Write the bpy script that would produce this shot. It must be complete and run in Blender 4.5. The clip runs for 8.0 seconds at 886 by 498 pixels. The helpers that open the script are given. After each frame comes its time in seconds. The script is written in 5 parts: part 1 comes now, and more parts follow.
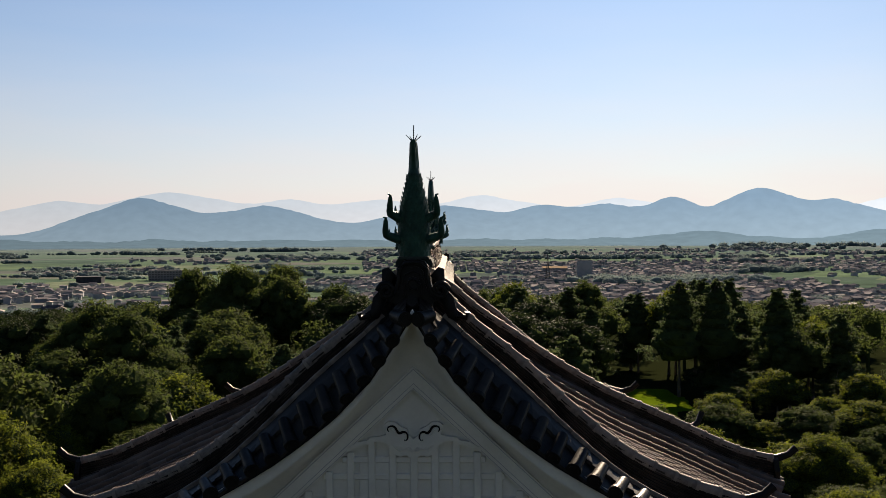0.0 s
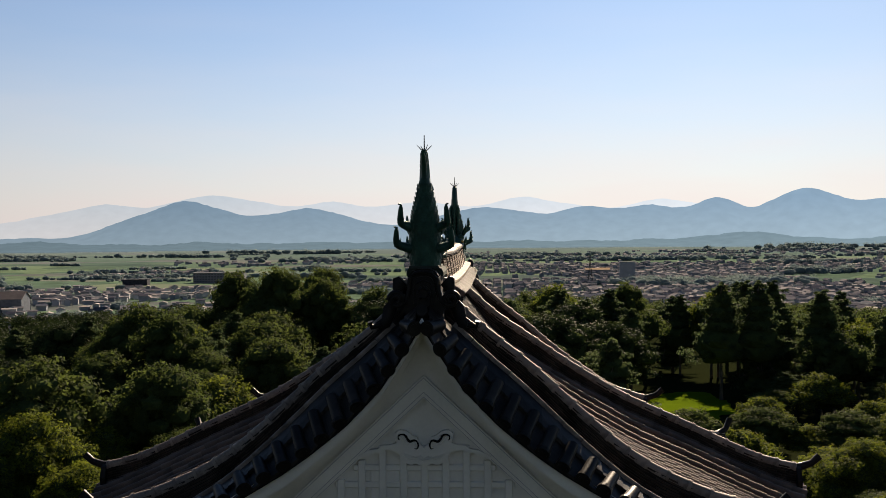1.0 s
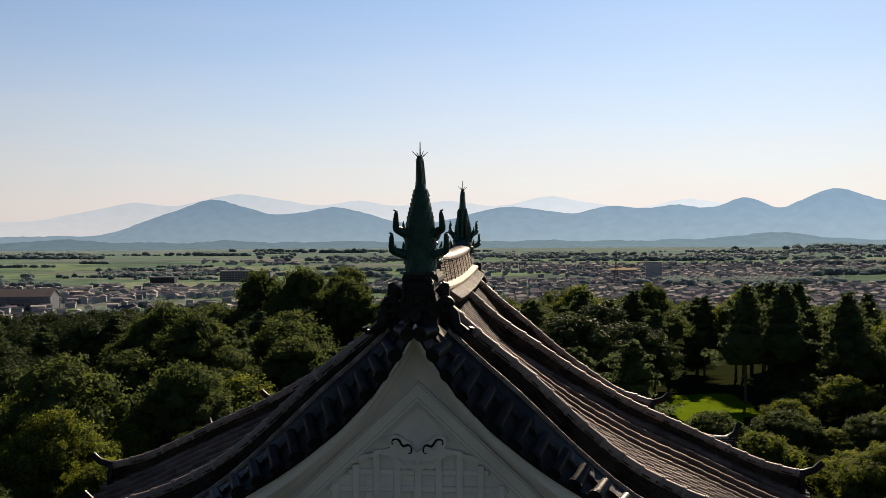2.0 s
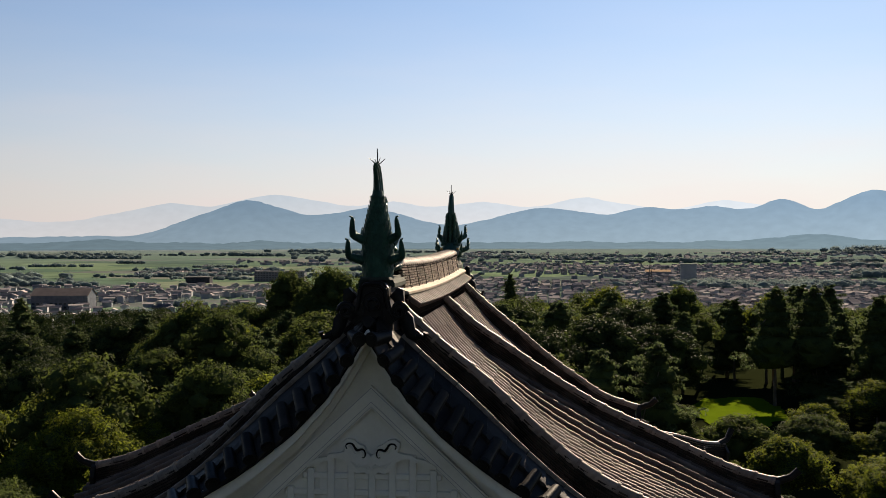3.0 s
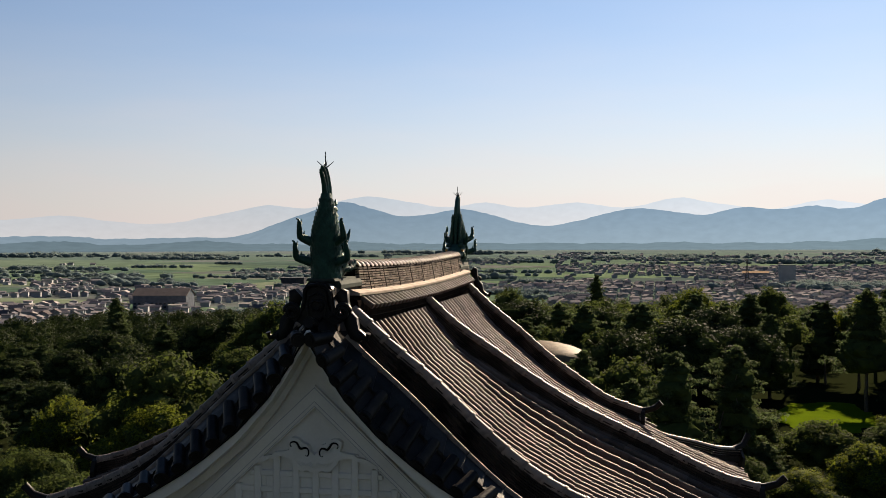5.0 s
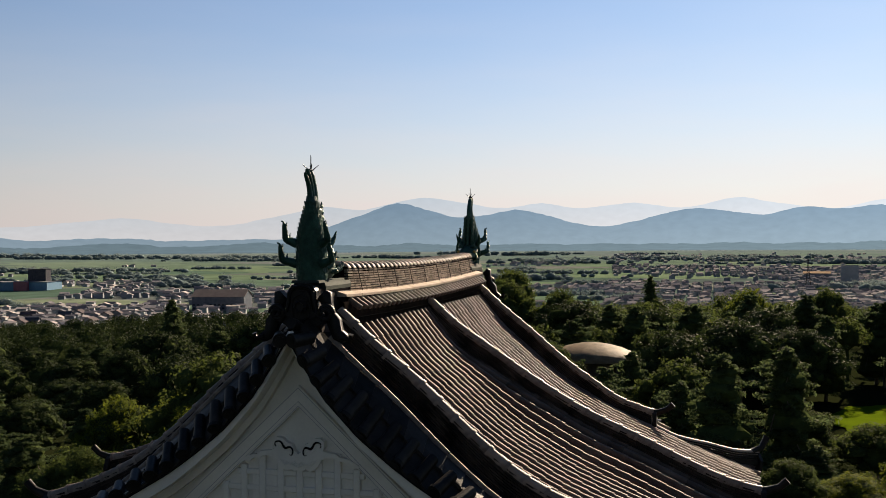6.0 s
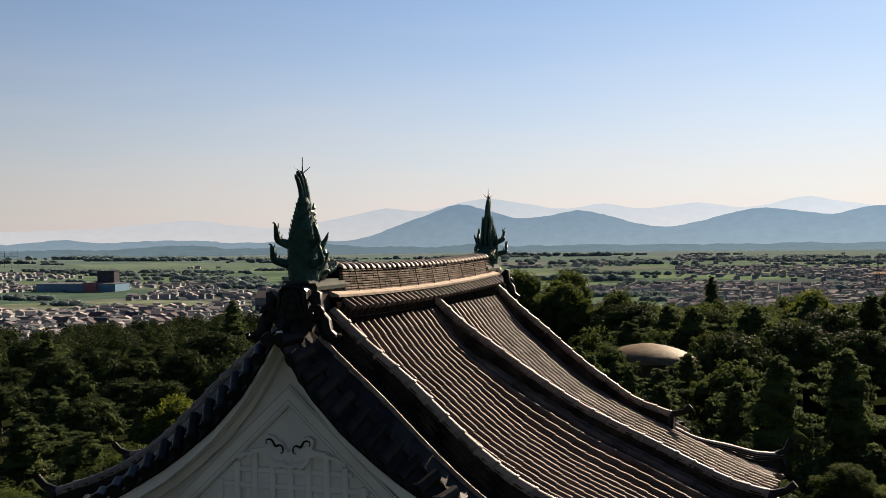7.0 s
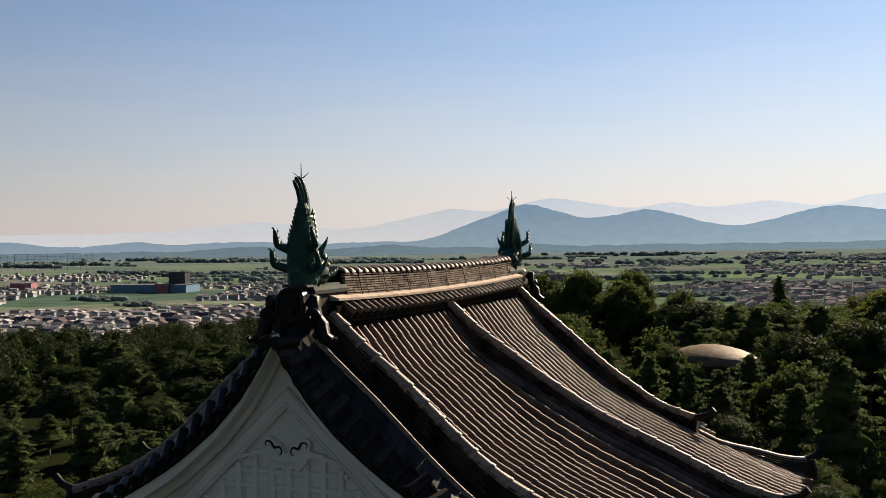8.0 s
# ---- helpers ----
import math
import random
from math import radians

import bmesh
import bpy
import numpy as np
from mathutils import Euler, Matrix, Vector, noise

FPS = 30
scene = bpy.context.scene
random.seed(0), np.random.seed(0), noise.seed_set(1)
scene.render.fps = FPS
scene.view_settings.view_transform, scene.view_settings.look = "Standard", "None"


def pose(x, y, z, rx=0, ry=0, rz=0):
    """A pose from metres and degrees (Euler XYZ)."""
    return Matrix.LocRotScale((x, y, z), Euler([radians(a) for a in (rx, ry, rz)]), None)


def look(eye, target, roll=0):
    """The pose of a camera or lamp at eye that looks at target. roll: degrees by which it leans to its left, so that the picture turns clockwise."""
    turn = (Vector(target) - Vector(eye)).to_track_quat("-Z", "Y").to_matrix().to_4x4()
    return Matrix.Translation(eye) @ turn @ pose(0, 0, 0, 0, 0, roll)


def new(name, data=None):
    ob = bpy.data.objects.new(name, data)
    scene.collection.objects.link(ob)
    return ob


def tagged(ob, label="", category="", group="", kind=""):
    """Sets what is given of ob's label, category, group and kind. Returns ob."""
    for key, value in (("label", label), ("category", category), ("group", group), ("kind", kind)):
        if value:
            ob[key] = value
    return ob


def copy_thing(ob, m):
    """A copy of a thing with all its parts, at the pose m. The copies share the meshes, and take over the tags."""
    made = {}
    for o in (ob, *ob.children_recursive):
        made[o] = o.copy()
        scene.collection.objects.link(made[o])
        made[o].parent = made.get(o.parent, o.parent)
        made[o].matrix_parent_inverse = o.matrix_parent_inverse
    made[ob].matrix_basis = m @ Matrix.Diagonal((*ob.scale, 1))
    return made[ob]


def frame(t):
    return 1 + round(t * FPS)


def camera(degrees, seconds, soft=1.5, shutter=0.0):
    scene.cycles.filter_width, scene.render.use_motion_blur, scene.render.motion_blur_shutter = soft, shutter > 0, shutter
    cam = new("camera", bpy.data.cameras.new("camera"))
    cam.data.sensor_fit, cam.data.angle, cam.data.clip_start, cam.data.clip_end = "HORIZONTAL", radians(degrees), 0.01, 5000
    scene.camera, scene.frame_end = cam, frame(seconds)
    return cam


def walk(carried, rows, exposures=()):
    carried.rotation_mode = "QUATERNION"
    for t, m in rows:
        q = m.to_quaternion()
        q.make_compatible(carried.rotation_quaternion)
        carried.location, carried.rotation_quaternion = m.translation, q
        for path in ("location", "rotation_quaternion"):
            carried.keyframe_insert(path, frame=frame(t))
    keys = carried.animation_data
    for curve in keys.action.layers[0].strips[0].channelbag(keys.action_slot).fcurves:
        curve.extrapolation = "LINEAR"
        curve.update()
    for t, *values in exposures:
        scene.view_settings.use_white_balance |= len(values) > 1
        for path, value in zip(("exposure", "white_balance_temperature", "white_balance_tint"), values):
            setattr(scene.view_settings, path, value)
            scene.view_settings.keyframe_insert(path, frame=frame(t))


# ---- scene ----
cam = camera(46.2, 8.0, soft=0.8)
PATH = [
    (0, (0.617, -15.724, -0.141), (0.594, -13.724, -0.168), -0.3),
    (0.5, (1.055, -15.714, -0.1), (0.989, -13.715, -0.125), -0.5),
    (1, (1.094, -15.786, -0.031), (0.99, -13.789, -0.054), -0.5),
    (1.5, (1.181, -15.842, 0.025), (1.055, -13.846, 0.001), -0.4),
    (3, (2.762, -15.85, 0.144), (2.543, -13.862, 0.122), -0.1),
    (3.5, (3.279, -15.839, 0.179), (3.03, -13.855, 0.157), -0.1),
    (4, (3.835, -15.767, 0.188), (3.538, -13.789, 0.166), -0.1),
    (4.5, (4.434, -15.683, 0.148), (4.088, -13.713, 0.127), -0.1),
    (6, (6.162, -15.467, 0.155), (5.661, -13.531, 0.138), -0.4),
    (6.5, (6.72, -15.376, 0.145), (6.164, -13.455, 0.129), -0.4),
    (7, (7.288, -15.231, 0.137), (6.673, -13.328, 0.123), -0.6),
    (7.5, (7.851, -15.105, 0.122), (7.173, -13.224, 0.109), -0.8),
    (8, (8.381, -14.952, 0.184), (7.646, -13.092, 0.172), -0.9),
]
walk(cam, [(t, look(eye, target, roll)) for t, eye, target, roll in PATH])

# ---- light ----
SUN_TURN, SUN_HIGH = 13.0, 26.0        # degrees right of the ridge's line, and above the horizon
sun_way = Vector((math.sin(radians(SUN_TURN)) * math.cos(radians(SUN_HIGH)), math.cos(radians(SUN_TURN)) * math.cos(radians(SUN_HIGH)), math.sin(radians(SUN_HIGH))))
scene.view_settings.exposure = 1.8


def make_sky(strength, tint, haze, haze_strength, haze_high):
    """A clear sky with a layer of pale summer haze low down, brighter towards the sun, and faint cloud in it."""
    world = bpy.data.worlds.new("sky")
    scene.world = world
    world.use_nodes = True
    t = world.node_tree
    n, link = t.nodes, t.links.new
    sky = n.new("ShaderNodeTexSky")
    sky.sky_type = 'NISHITA'
    sky.sun_disc = False
    sky.sun_elevation, sky.sun_rotation = radians(SUN_HIGH), radians(SUN_TURN)
    sky.altitude, sky.air_density, sky.dust_density, sky.ozone_density = 100, 1.0, 0.12, 2.5
    co = n.new("ShaderNodeTexCoord")

    def calc(op, a, b=None, c=None):
        m = n.new("ShaderNodeMath")
        m.operation = op
        for k, v in enumerate((a, b, c)):
            if v is None:
                continue
            if isinstance(v, (int, float)):
                m.inputs[k].default_value = v
            else:
                link(v, m.inputs[k])
        return m.outputs[0]

    blue = n.new("ShaderNodeMix")
    blue.data_type, blue.blend_type = 'RGBA', 'MULTIPLY'
    blue.inputs["Factor"].default_value = 1
    link(sky.outputs[0], blue.inputs[6])
    blue.inputs[7].default_value = (*[strength * c for c in tint], 1)
    sep = n.new("ShaderNodeSeparateXYZ")
    link(co.outputs["Generated"], sep.inputs[0])
    high = calc('MAXIMUM', sep.outputs[2], 0.0)
    low = calc('EXPONENT', calc('MULTIPLY', calc('POWER', calc('DIVIDE', high, haze_high), 1.25), -1.0))
    dot = n.new("ShaderNodeVectorMath")
    dot.operation = 'DOT_PRODUCT'
    link(co.outputs["Generated"], dot.inputs[0])
    dot.inputs[1].default_value = sun_way
    toward = calc('MULTIPLY_ADD', dot.outputs["Value"], 0.5, 0.5)
    glow = calc('MULTIPLY_ADD', calc('POWER', toward, 3.5), 0.68, 0.34)
    squeeze = n.new("ShaderNodeVectorMath")
    squeeze.operation = 'MULTIPLY'
    link(co.outputs["Generated"], squeeze.inputs[0])
    squeeze.inputs[1].default_value = (6, 6, 34)
    cloud = n.new("ShaderNodeTexNoise")
    cloud.inputs["Scale"].default_value, cloud.inputs["Detail"].default_value = 1.0, 5
    link(squeeze.outputs[0], cloud.inputs["Vector"])
    wisps = calc('MULTIPLY_ADD', cloud.outputs["Fac"], 0.50, 0.75)
    amount = calc('MULTIPLY', calc('MULTIPLY', low, glow), wisps)
    mix = n.new("ShaderNodeMix")
    mix.data_type = 'RGBA'
    link(calc('MINIMUM', calc('MULTIPLY', low, wisps), 1.0), mix.inputs["Factor"])
    side = n.new("ShaderNodeMix")
    side.data_type, side.blend_type = 'RGBA', 'MULTIPLY'
    side.inputs["Factor"].default_value = 1
    link(blue.outputs[2], side.inputs[6])
    link(calc('MULTIPLY_ADD', calc('POWER', toward, 1.6), 0.60, 0.38), side.inputs[7])
    link(side.outputs[2], mix.inputs[6])
    veil = n.new("ShaderNodeMix")
    veil.data_type, veil.blend_type = 'RGBA', 'MULTIPLY'
    veil.inputs["Factor"].default_value = 1
    veil.inputs[6].default_value = (*[haze_strength * c for c in haze], 1)
    link(glow, veil.inputs[7])
    link(veil.outputs[2], mix.inputs[7])
    link(mix.outputs[2], n["Background"].inputs[0])
    n["Background"].inputs[1].default_value = 1.0


make_sky(0.0258, (0.91, 1.04, 1.19), (1.0, 0.885, 0.85), 0.29, 0.135)
sun = new("sun", bpy.data.lights.new("sun", "SUN"))
sun.data.energy, sun.data.angle, sun.data.color = 4.0, radians(0.6), (1.0, 0.80, 0.58)
sun.matrix_world = look(sun_way * 200, (0, 0, 0))


# ---- materials ----
def material(name, dark, light, rough=0.6, scale=3.0, fine=30.0, bump=0.2, depth=0.01, metal=0.0, spread=0.0, island=False, rough_spread=0.1, specular=0.5, bias=0.0):
    """A surface mottled between two colours at two scales, with fine relief; spread varies it from piece to piece."""
    m = bpy.data.materials.new(name)
    m.use_nodes = True
    t = m.node_tree
    n, link = t.nodes, t.links.new
    b = n["Principled BSDF"]
    co = n.new("ShaderNodeTexCoord")
    big, small = n.new("ShaderNodeTexNoise"), n.new("ShaderNodeTexNoise")
    big.inputs["Scale"].default_value, big.inputs["Detail"].default_value = scale, 5
    small.inputs["Scale"].default_value, small.inputs["Detail"].default_value = fine, 3
    link(co.outputs["Object"], big.inputs["Vector"])
    link(co.outputs["Object"], small.inputs["Vector"])
    mix = n.new("ShaderNodeMath")
    mix.operation = 'MULTIPLY_ADD'
    link(big.outputs["Fac"], mix.inputs[0])
    mix.inputs[1].default_value = 1.6
    mix.inputs[2].default_value = -0.55 + bias
    add = n.new("ShaderNodeMath")
    add.operation = 'MULTIPLY_ADD'
    link(small.outputs["Fac"], add.inputs[0])
    add.inputs[1].default_value = 0.5
    link(mix.outputs[0], add.inputs[2])
    fac = add
    if spread:
        src = n.new("ShaderNodeNewGeometry").outputs["Random Per Island"] if island else n.new("ShaderNodeObjectInfo").outputs["Random"]
        piece = n.new("ShaderNodeMath")
        piece.operation = 'MULTIPLY_ADD'
        link(src, piece.inputs[0])
        piece.inputs[1].default_value = spread
        sub = n.new("ShaderNodeMath")
        sub.operation = 'SUBTRACT'
        link(fac.outputs[0], sub.inputs[0])
        sub.inputs[1].default_value = spread / 2
        link(sub.outputs[0], piece.inputs[2])
        fac = piece
    ramp = n.new("ShaderNodeMix")
    ramp.data_type = 'RGBA'
    ramp.clamp_factor = True
    link(fac.outputs[0], ramp.inputs["Factor"])
    ramp.inputs[6].default_value = (*dark, 1)
    ramp.inputs[7].default_value = (*light, 1)
    link(ramp.outputs[2], b.inputs["Base Color"])
    r = n.new("ShaderNodeMapRange")
    link(small.outputs["Fac"], r.inputs["Value"])
    r.inputs["To Min"].default_value, r.inputs["To Max"].default_value = max(rough - rough_spread, 0.05), min(rough + rough_spread, 1)
    link(r.outputs[0], b.inputs["Roughness"])
    b.inputs["Metallic"].default_value = metal
    b.inputs["Specular IOR Level"].default_value = specular
    if bump:
        bm_ = n.new("ShaderNodeBump")
        bm_.inputs["Strength"].default_value, bm_.inputs["Distance"].default_value = bump, depth
        link(small.outputs["Fac"], bm_.inputs["Height"])
        link(bm_.outputs[0], b.inputs["Normal"])
    return m


TILE = material("smoked clay tile", (0.045, 0.034, 0.028), (0.165, 0.124, 0.100), 0.60, 1.6, 40, 0.3, 0.003, spread=0.4, specular=0.06)
TILE_JOINED = material("smoked clay tile, joined", (0.045, 0.034, 0.028), (0.165, 0.124, 0.100), 0.60, 1.6, 40, 0.3, 0.003, spread=0.4, island=True, specular=0.06)
# Pans, ridge apron and crest bed: shade between tiles is put into colour.
PAN = material("flat clay tile, shade in colour", (0.005, 0.0042, 0.0036), (0.017, 0.014, 0.012), 0.8, 2.5, 40, 0.3, 0.006, spread=0.4, island=True, specular=0.0)
# Caps are lightened over plain tile: the sunlight on them is put into colour.
CAP = material("weathered ridge cap, sunlight in colour", (0.065, 0.052, 0.042), (0.28, 0.225, 0.180), 0.55, 6, 35, 0.4, 0.005, spread=0.4, specular=0.10)
# Main ridge courses are lightened: sunlight on its wall is put into colour.
RIDGE_COURSE = material("ridge courses, sunlight in colour", (0.08, 0.064, 0.052), (0.34, 0.272, 0.218), 0.6, 6, 35, 0.4, 0.005, spread=0.6, island=True, specular=0.06)
ORNAMENT = material("dark burnished clay", (0.006, 0.0056, 0.005), (0.022, 0.020, 0.018), 0.45, 4, 40, 0.3, 0.006, specular=0.1)
# Courses of the other ridges are darkened: shade on their sides in colour.
COURSE = material("thin ridge tiles, shade in colour", (0.010, 0.0082, 0.007), (0.065, 0.050, 0.041), 0.65, 3, 40, 0.3, 0.006, spread=0.8, island=True, specular=0.04)
# Verge tiles are darkened in place of the near ridge's shadow.
VERGE = material("verge tile, shade in colour", (0.008, 0.007, 0.006), (0.036, 0.031, 0.027), 0.45, 4, 30, 0.35, 0.005, spread=0.8, specular=0.10)
# Near-black for scroll lines and rail, and shade put into boarding and verge bed.
INK = material("near-black for lines and painted shade", (0.010, 0.009, 0.008), (0.02, 0.018, 0.016), 0.8, 5, 40, 0.1, 0.002, specular=0.0)
MORTAR = material("pale lime mortar", (0.24, 0.195, 0.155), (0.46, 0.385, 0.315), 0.75, 3, 30, 0.3, 0.005, specular=0.04)
PLASTER = material("white lime plaster", (0.58, 0.545, 0.475), (0.76, 0.72, 0.635), 0.85, 1.2, 18, 0.12, 0.004)
BRONZE = material("weathered green bronze", (0.008, 0.022, 0.017), (0.034, 0.10, 0.075), 0.5, 6, 45, 0.5, 0.01, metal=0.2, specular=0.2)
IRON = material("dark iron", (0.03, 0.03, 0.03), (0.08, 0.07, 0.06), 0.5, 10, 60, 0.2, 0.003, metal=0.6)
GOLD = material("worn gilt", (0.35, 0.18, 0.04), (0.6, 0.36, 0.10), 0.4, 10, 60, 0.2, 0.003, metal=0.7)
PLINTH = material("weathered grey green stone", (0.020, 0.028, 0.024), (0.058, 0.070, 0.058), 0.75, 4, 30, 0.3, 0.006, specular=0.05)
LINE = material("plaster lines, shade in colour", (0.30, 0.29, 0.28), (0.42, 0.41, 0.40), 0.85, 5, 40, 0.2, 0.003)
BARK = material("grey brown bark", (0.05, 0.038, 0.028), (0.15, 0.115, 0.085), 0.9, 2, 20, 0.6, 0.03)
GRASS = material("short grass", (0.045, 0.075, 0.004), (0.090, 0.130, 0.006), 0.95, 0.15, 3, 0.3, 0.05, specular=0.0)


def leaf_material(name, dark, light, through_light=0.68):
    """Leaves let some of the sunlight through; each clump differs."""
    m = bpy.data.materials.new(name)
    m.use_nodes = True
    t = m.node_tree
    n, link = t.nodes, t.links.new
    b = n["Principled BSDF"]
    rnd = n.new("ShaderNodeNewGeometry")
    own = n.new("ShaderNodeObjectInfo")
    co = n.new("ShaderNodeTexCoord")
    clump = n.new("ShaderNodeTexNoise")
    clump.inputs["Scale"].default_value = 0.5
    link(co.outputs["Object"], clump.inputs["Vector"])
    a = n.new("ShaderNodeMath")
    a.operation = 'MULTIPLY_ADD'
    link(rnd.outputs["Random Per Island"], a.inputs[0])
    a.inputs[1].default_value = 0.55
    link(clump.outputs["Fac"], a.inputs[2])
    c = n.new("ShaderNodeMath")
    c.operation = 'MULTIPLY_ADD'
    link(own.outputs["Random"], c.inputs[0])
    c.inputs[1].default_value = 0.5
    link(a.outputs[0], c.inputs[2])
    r = n.new("ShaderNodeMapRange")
    link(c.outputs[0], r.inputs["Value"])
    r.inputs["From Min"].default_value, r.inputs["From Max"].default_value = 0.45, 1.4
    mix = n.new("ShaderNodeMix")
    mix.data_type = 'RGBA'
    link(r.outputs[0], mix.inputs["Factor"])
    mix.inputs[6].default_value, mix.inputs[7].default_value = (*dark, 1), (*light, 1)
    link(mix.outputs[2], b.inputs["Base Color"])
    b.inputs["Roughness"].default_value = 0.75
    b.inputs["Specular IOR Level"].default_value = 0.04
    thin = n.new("ShaderNodeBsdfTranslucent")
    link(mix.outputs[2], thin.inputs["Color"])
    both = n.new("ShaderNodeMixShader")
    both.inputs[0].default_value = through_light
    link(b.outputs[0], both.inputs[1])
    link(thin.outputs[0], both.inputs[2])
    link(both.outputs[0], n["Material Output"].inputs["Surface"])
    return m


LEAF = leaf_material("broad leaves", (0.034, 0.050, 0.016), (0.058, 0.076, 0.017), 0.6)
LEAF_BRIGHT = leaf_material("yellow green leaves", (0.058, 0.080, 0.012), (0.118, 0.138, 0.014), 0.6)
# Grove leaves are paled and blued: haze put into the colour.
GROVE_LEAF = leaf_material("far leaves, haze in colour", (0.080, 0.112, 0.113), (0.120, 0.152, 0.146))
# Leaves darkened to stand in for shade over parts of the wood.
LEAF_SHADED = leaf_material("broad leaves, shade in colour", (0.012, 0.020, 0.008), (0.026, 0.038, 0.011), 0.3)
NEEDLE = leaf_material("pine needles", (0.034, 0.054, 0.026), (0.068, 0.090, 0.034), 0.6)
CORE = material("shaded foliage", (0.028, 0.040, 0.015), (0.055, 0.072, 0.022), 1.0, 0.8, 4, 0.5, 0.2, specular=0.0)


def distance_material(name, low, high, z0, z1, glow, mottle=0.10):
    """Far hills seen mostly as lit air: that haze is put into glowing colour."""
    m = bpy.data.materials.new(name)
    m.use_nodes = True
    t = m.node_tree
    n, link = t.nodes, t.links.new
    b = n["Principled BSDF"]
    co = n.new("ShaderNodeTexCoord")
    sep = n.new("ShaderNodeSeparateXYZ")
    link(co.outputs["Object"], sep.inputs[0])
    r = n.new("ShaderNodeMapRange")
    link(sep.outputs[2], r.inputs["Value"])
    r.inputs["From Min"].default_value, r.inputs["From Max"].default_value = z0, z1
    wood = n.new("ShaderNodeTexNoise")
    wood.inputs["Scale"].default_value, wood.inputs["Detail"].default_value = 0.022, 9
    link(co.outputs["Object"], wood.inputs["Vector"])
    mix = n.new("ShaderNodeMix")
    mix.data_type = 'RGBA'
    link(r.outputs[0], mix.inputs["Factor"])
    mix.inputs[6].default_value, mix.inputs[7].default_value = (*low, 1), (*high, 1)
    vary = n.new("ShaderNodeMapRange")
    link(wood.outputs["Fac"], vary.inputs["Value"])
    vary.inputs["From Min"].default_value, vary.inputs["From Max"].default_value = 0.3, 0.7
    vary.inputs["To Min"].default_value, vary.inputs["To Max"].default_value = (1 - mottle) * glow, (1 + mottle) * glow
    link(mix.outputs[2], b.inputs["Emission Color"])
    # The haze glow is painted brighter on the sun's side.
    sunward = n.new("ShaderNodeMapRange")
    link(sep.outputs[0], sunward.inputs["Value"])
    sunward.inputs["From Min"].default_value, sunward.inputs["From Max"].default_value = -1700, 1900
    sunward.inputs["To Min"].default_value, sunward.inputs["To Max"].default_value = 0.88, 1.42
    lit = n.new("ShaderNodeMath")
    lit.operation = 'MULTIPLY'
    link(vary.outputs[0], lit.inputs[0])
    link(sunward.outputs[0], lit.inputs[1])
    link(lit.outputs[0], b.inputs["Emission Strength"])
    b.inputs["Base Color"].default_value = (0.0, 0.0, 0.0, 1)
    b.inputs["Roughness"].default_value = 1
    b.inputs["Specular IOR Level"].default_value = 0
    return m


# ---- mesh helpers ----
def mesh_of(name, verts, faces, mat, smooth=False):
    me = bpy.data.meshes.new(name)
    me.from_pydata([tuple(v) for v in verts], [], faces)
    me.materials.append(mat)
    if smooth:
        me.polygons.foreach_set("use_smooth", [True] * len(me.polygons))
    me.update()
    return me


def part(name, bm, mat=None, parent=None, label="", smooth=False):
    """Links a bmesh, or a mesh, as one object under a thing or a part."""
    if isinstance(bm, bmesh.types.BMesh):
        me = bpy.data.meshes.new(name)
        bm.normal_update()
        bm.to_mesh(me)
        bm.free()
        me.materials.append(mat)
        if smooth:
            me.polygons.foreach_set("use_smooth", [True] * len(me.polygons))
    else:
        me = bm
    ob = new(name, me)
    ob.parent = parent
    if label:
        tagged(ob, label)
    return ob


def thing(name, at, label, category, group="", kind=""):
    ob = new(name)
    ob.location = at
    return tagged(ob, label, category, group, kind)


def box(bm, x0, x1, y0, y1, z0, z1):
    r = bmesh.ops.create_cube(bm, size=1.0, matrix=Matrix.LocRotScale(((x0 + x1) / 2, (y0 + y1) / 2, (z0 + z1) / 2), None, (abs(x1 - x0), abs(y1 - y0), abs(z1 - z0))))
    return r["verts"]


class Soup:
    """Vertices and faces gathered for one mesh."""

    def __init__(self):
        self.v, self.f = [], []

    def grid(self, rows, closed=False):
        base, w = len(self.v), len(rows[0])
        for row in rows:
            self.v.extend(row)
        for i in range(len(rows) - 1):
            for j in range(w if closed else w - 1):
                a, b = base + i * w + j, base + i * w + (j + 1) % w
                self.f.append((a, b, b + w, a + w))

    def cap(self, ring):
        base = len(self.v)
        self.v.extend(ring)
        self.f.append(tuple(range(base, base + len(ring))))

    def tube(self, pts, radii, n=8, ends=True):
        rows = []
        for i, p in enumerate(pts):
            p = Vector(p)
            d = (Vector(pts[min(i + 1, len(pts) - 1)]) - Vector(pts[max(i - 1, 0)])).normalized()
            ref = Vector((0, 0, 1)) if abs(d.z) < 0.9 else Vector((0, 1, 0))
            s = d.cross(ref).normalized()
            u = s.cross(d)
            r = radii[i] if hasattr(radii, "__len__") else radii
            rows.append([p + (s * math.cos(2 * math.pi * k / n) + u * math.sin(2 * math.pi * k / n)) * r for k in range(n)])
        self.grid(rows, True)
        if ends:
            self.cap(list(reversed(rows[0])))
            self.cap(rows[-1])

    def prism(self, outline, axis, a, b):
        """An outline in two coordinates, pushed from a to b along the third axis (0, 1, 2)."""
        def at(p, c):
            q = list(p)
            q.insert(axis, c)
            return Vector(q)
        one, two = [at(p, a) for p in outline], [at(p, b) for p in outline]
        self.grid([one, two], True)
        self.cap(one)
        self.cap(list(reversed(two)))

    def mesh(self, name, mat, smooth=False):
        return mesh_of(name, self.v, self.f, mat, smooth)


def smooth_step(a, b, v):
    t = min(max((v - a) / (b - a), 0), 1)
    return t * t * (3 - 2 * t)


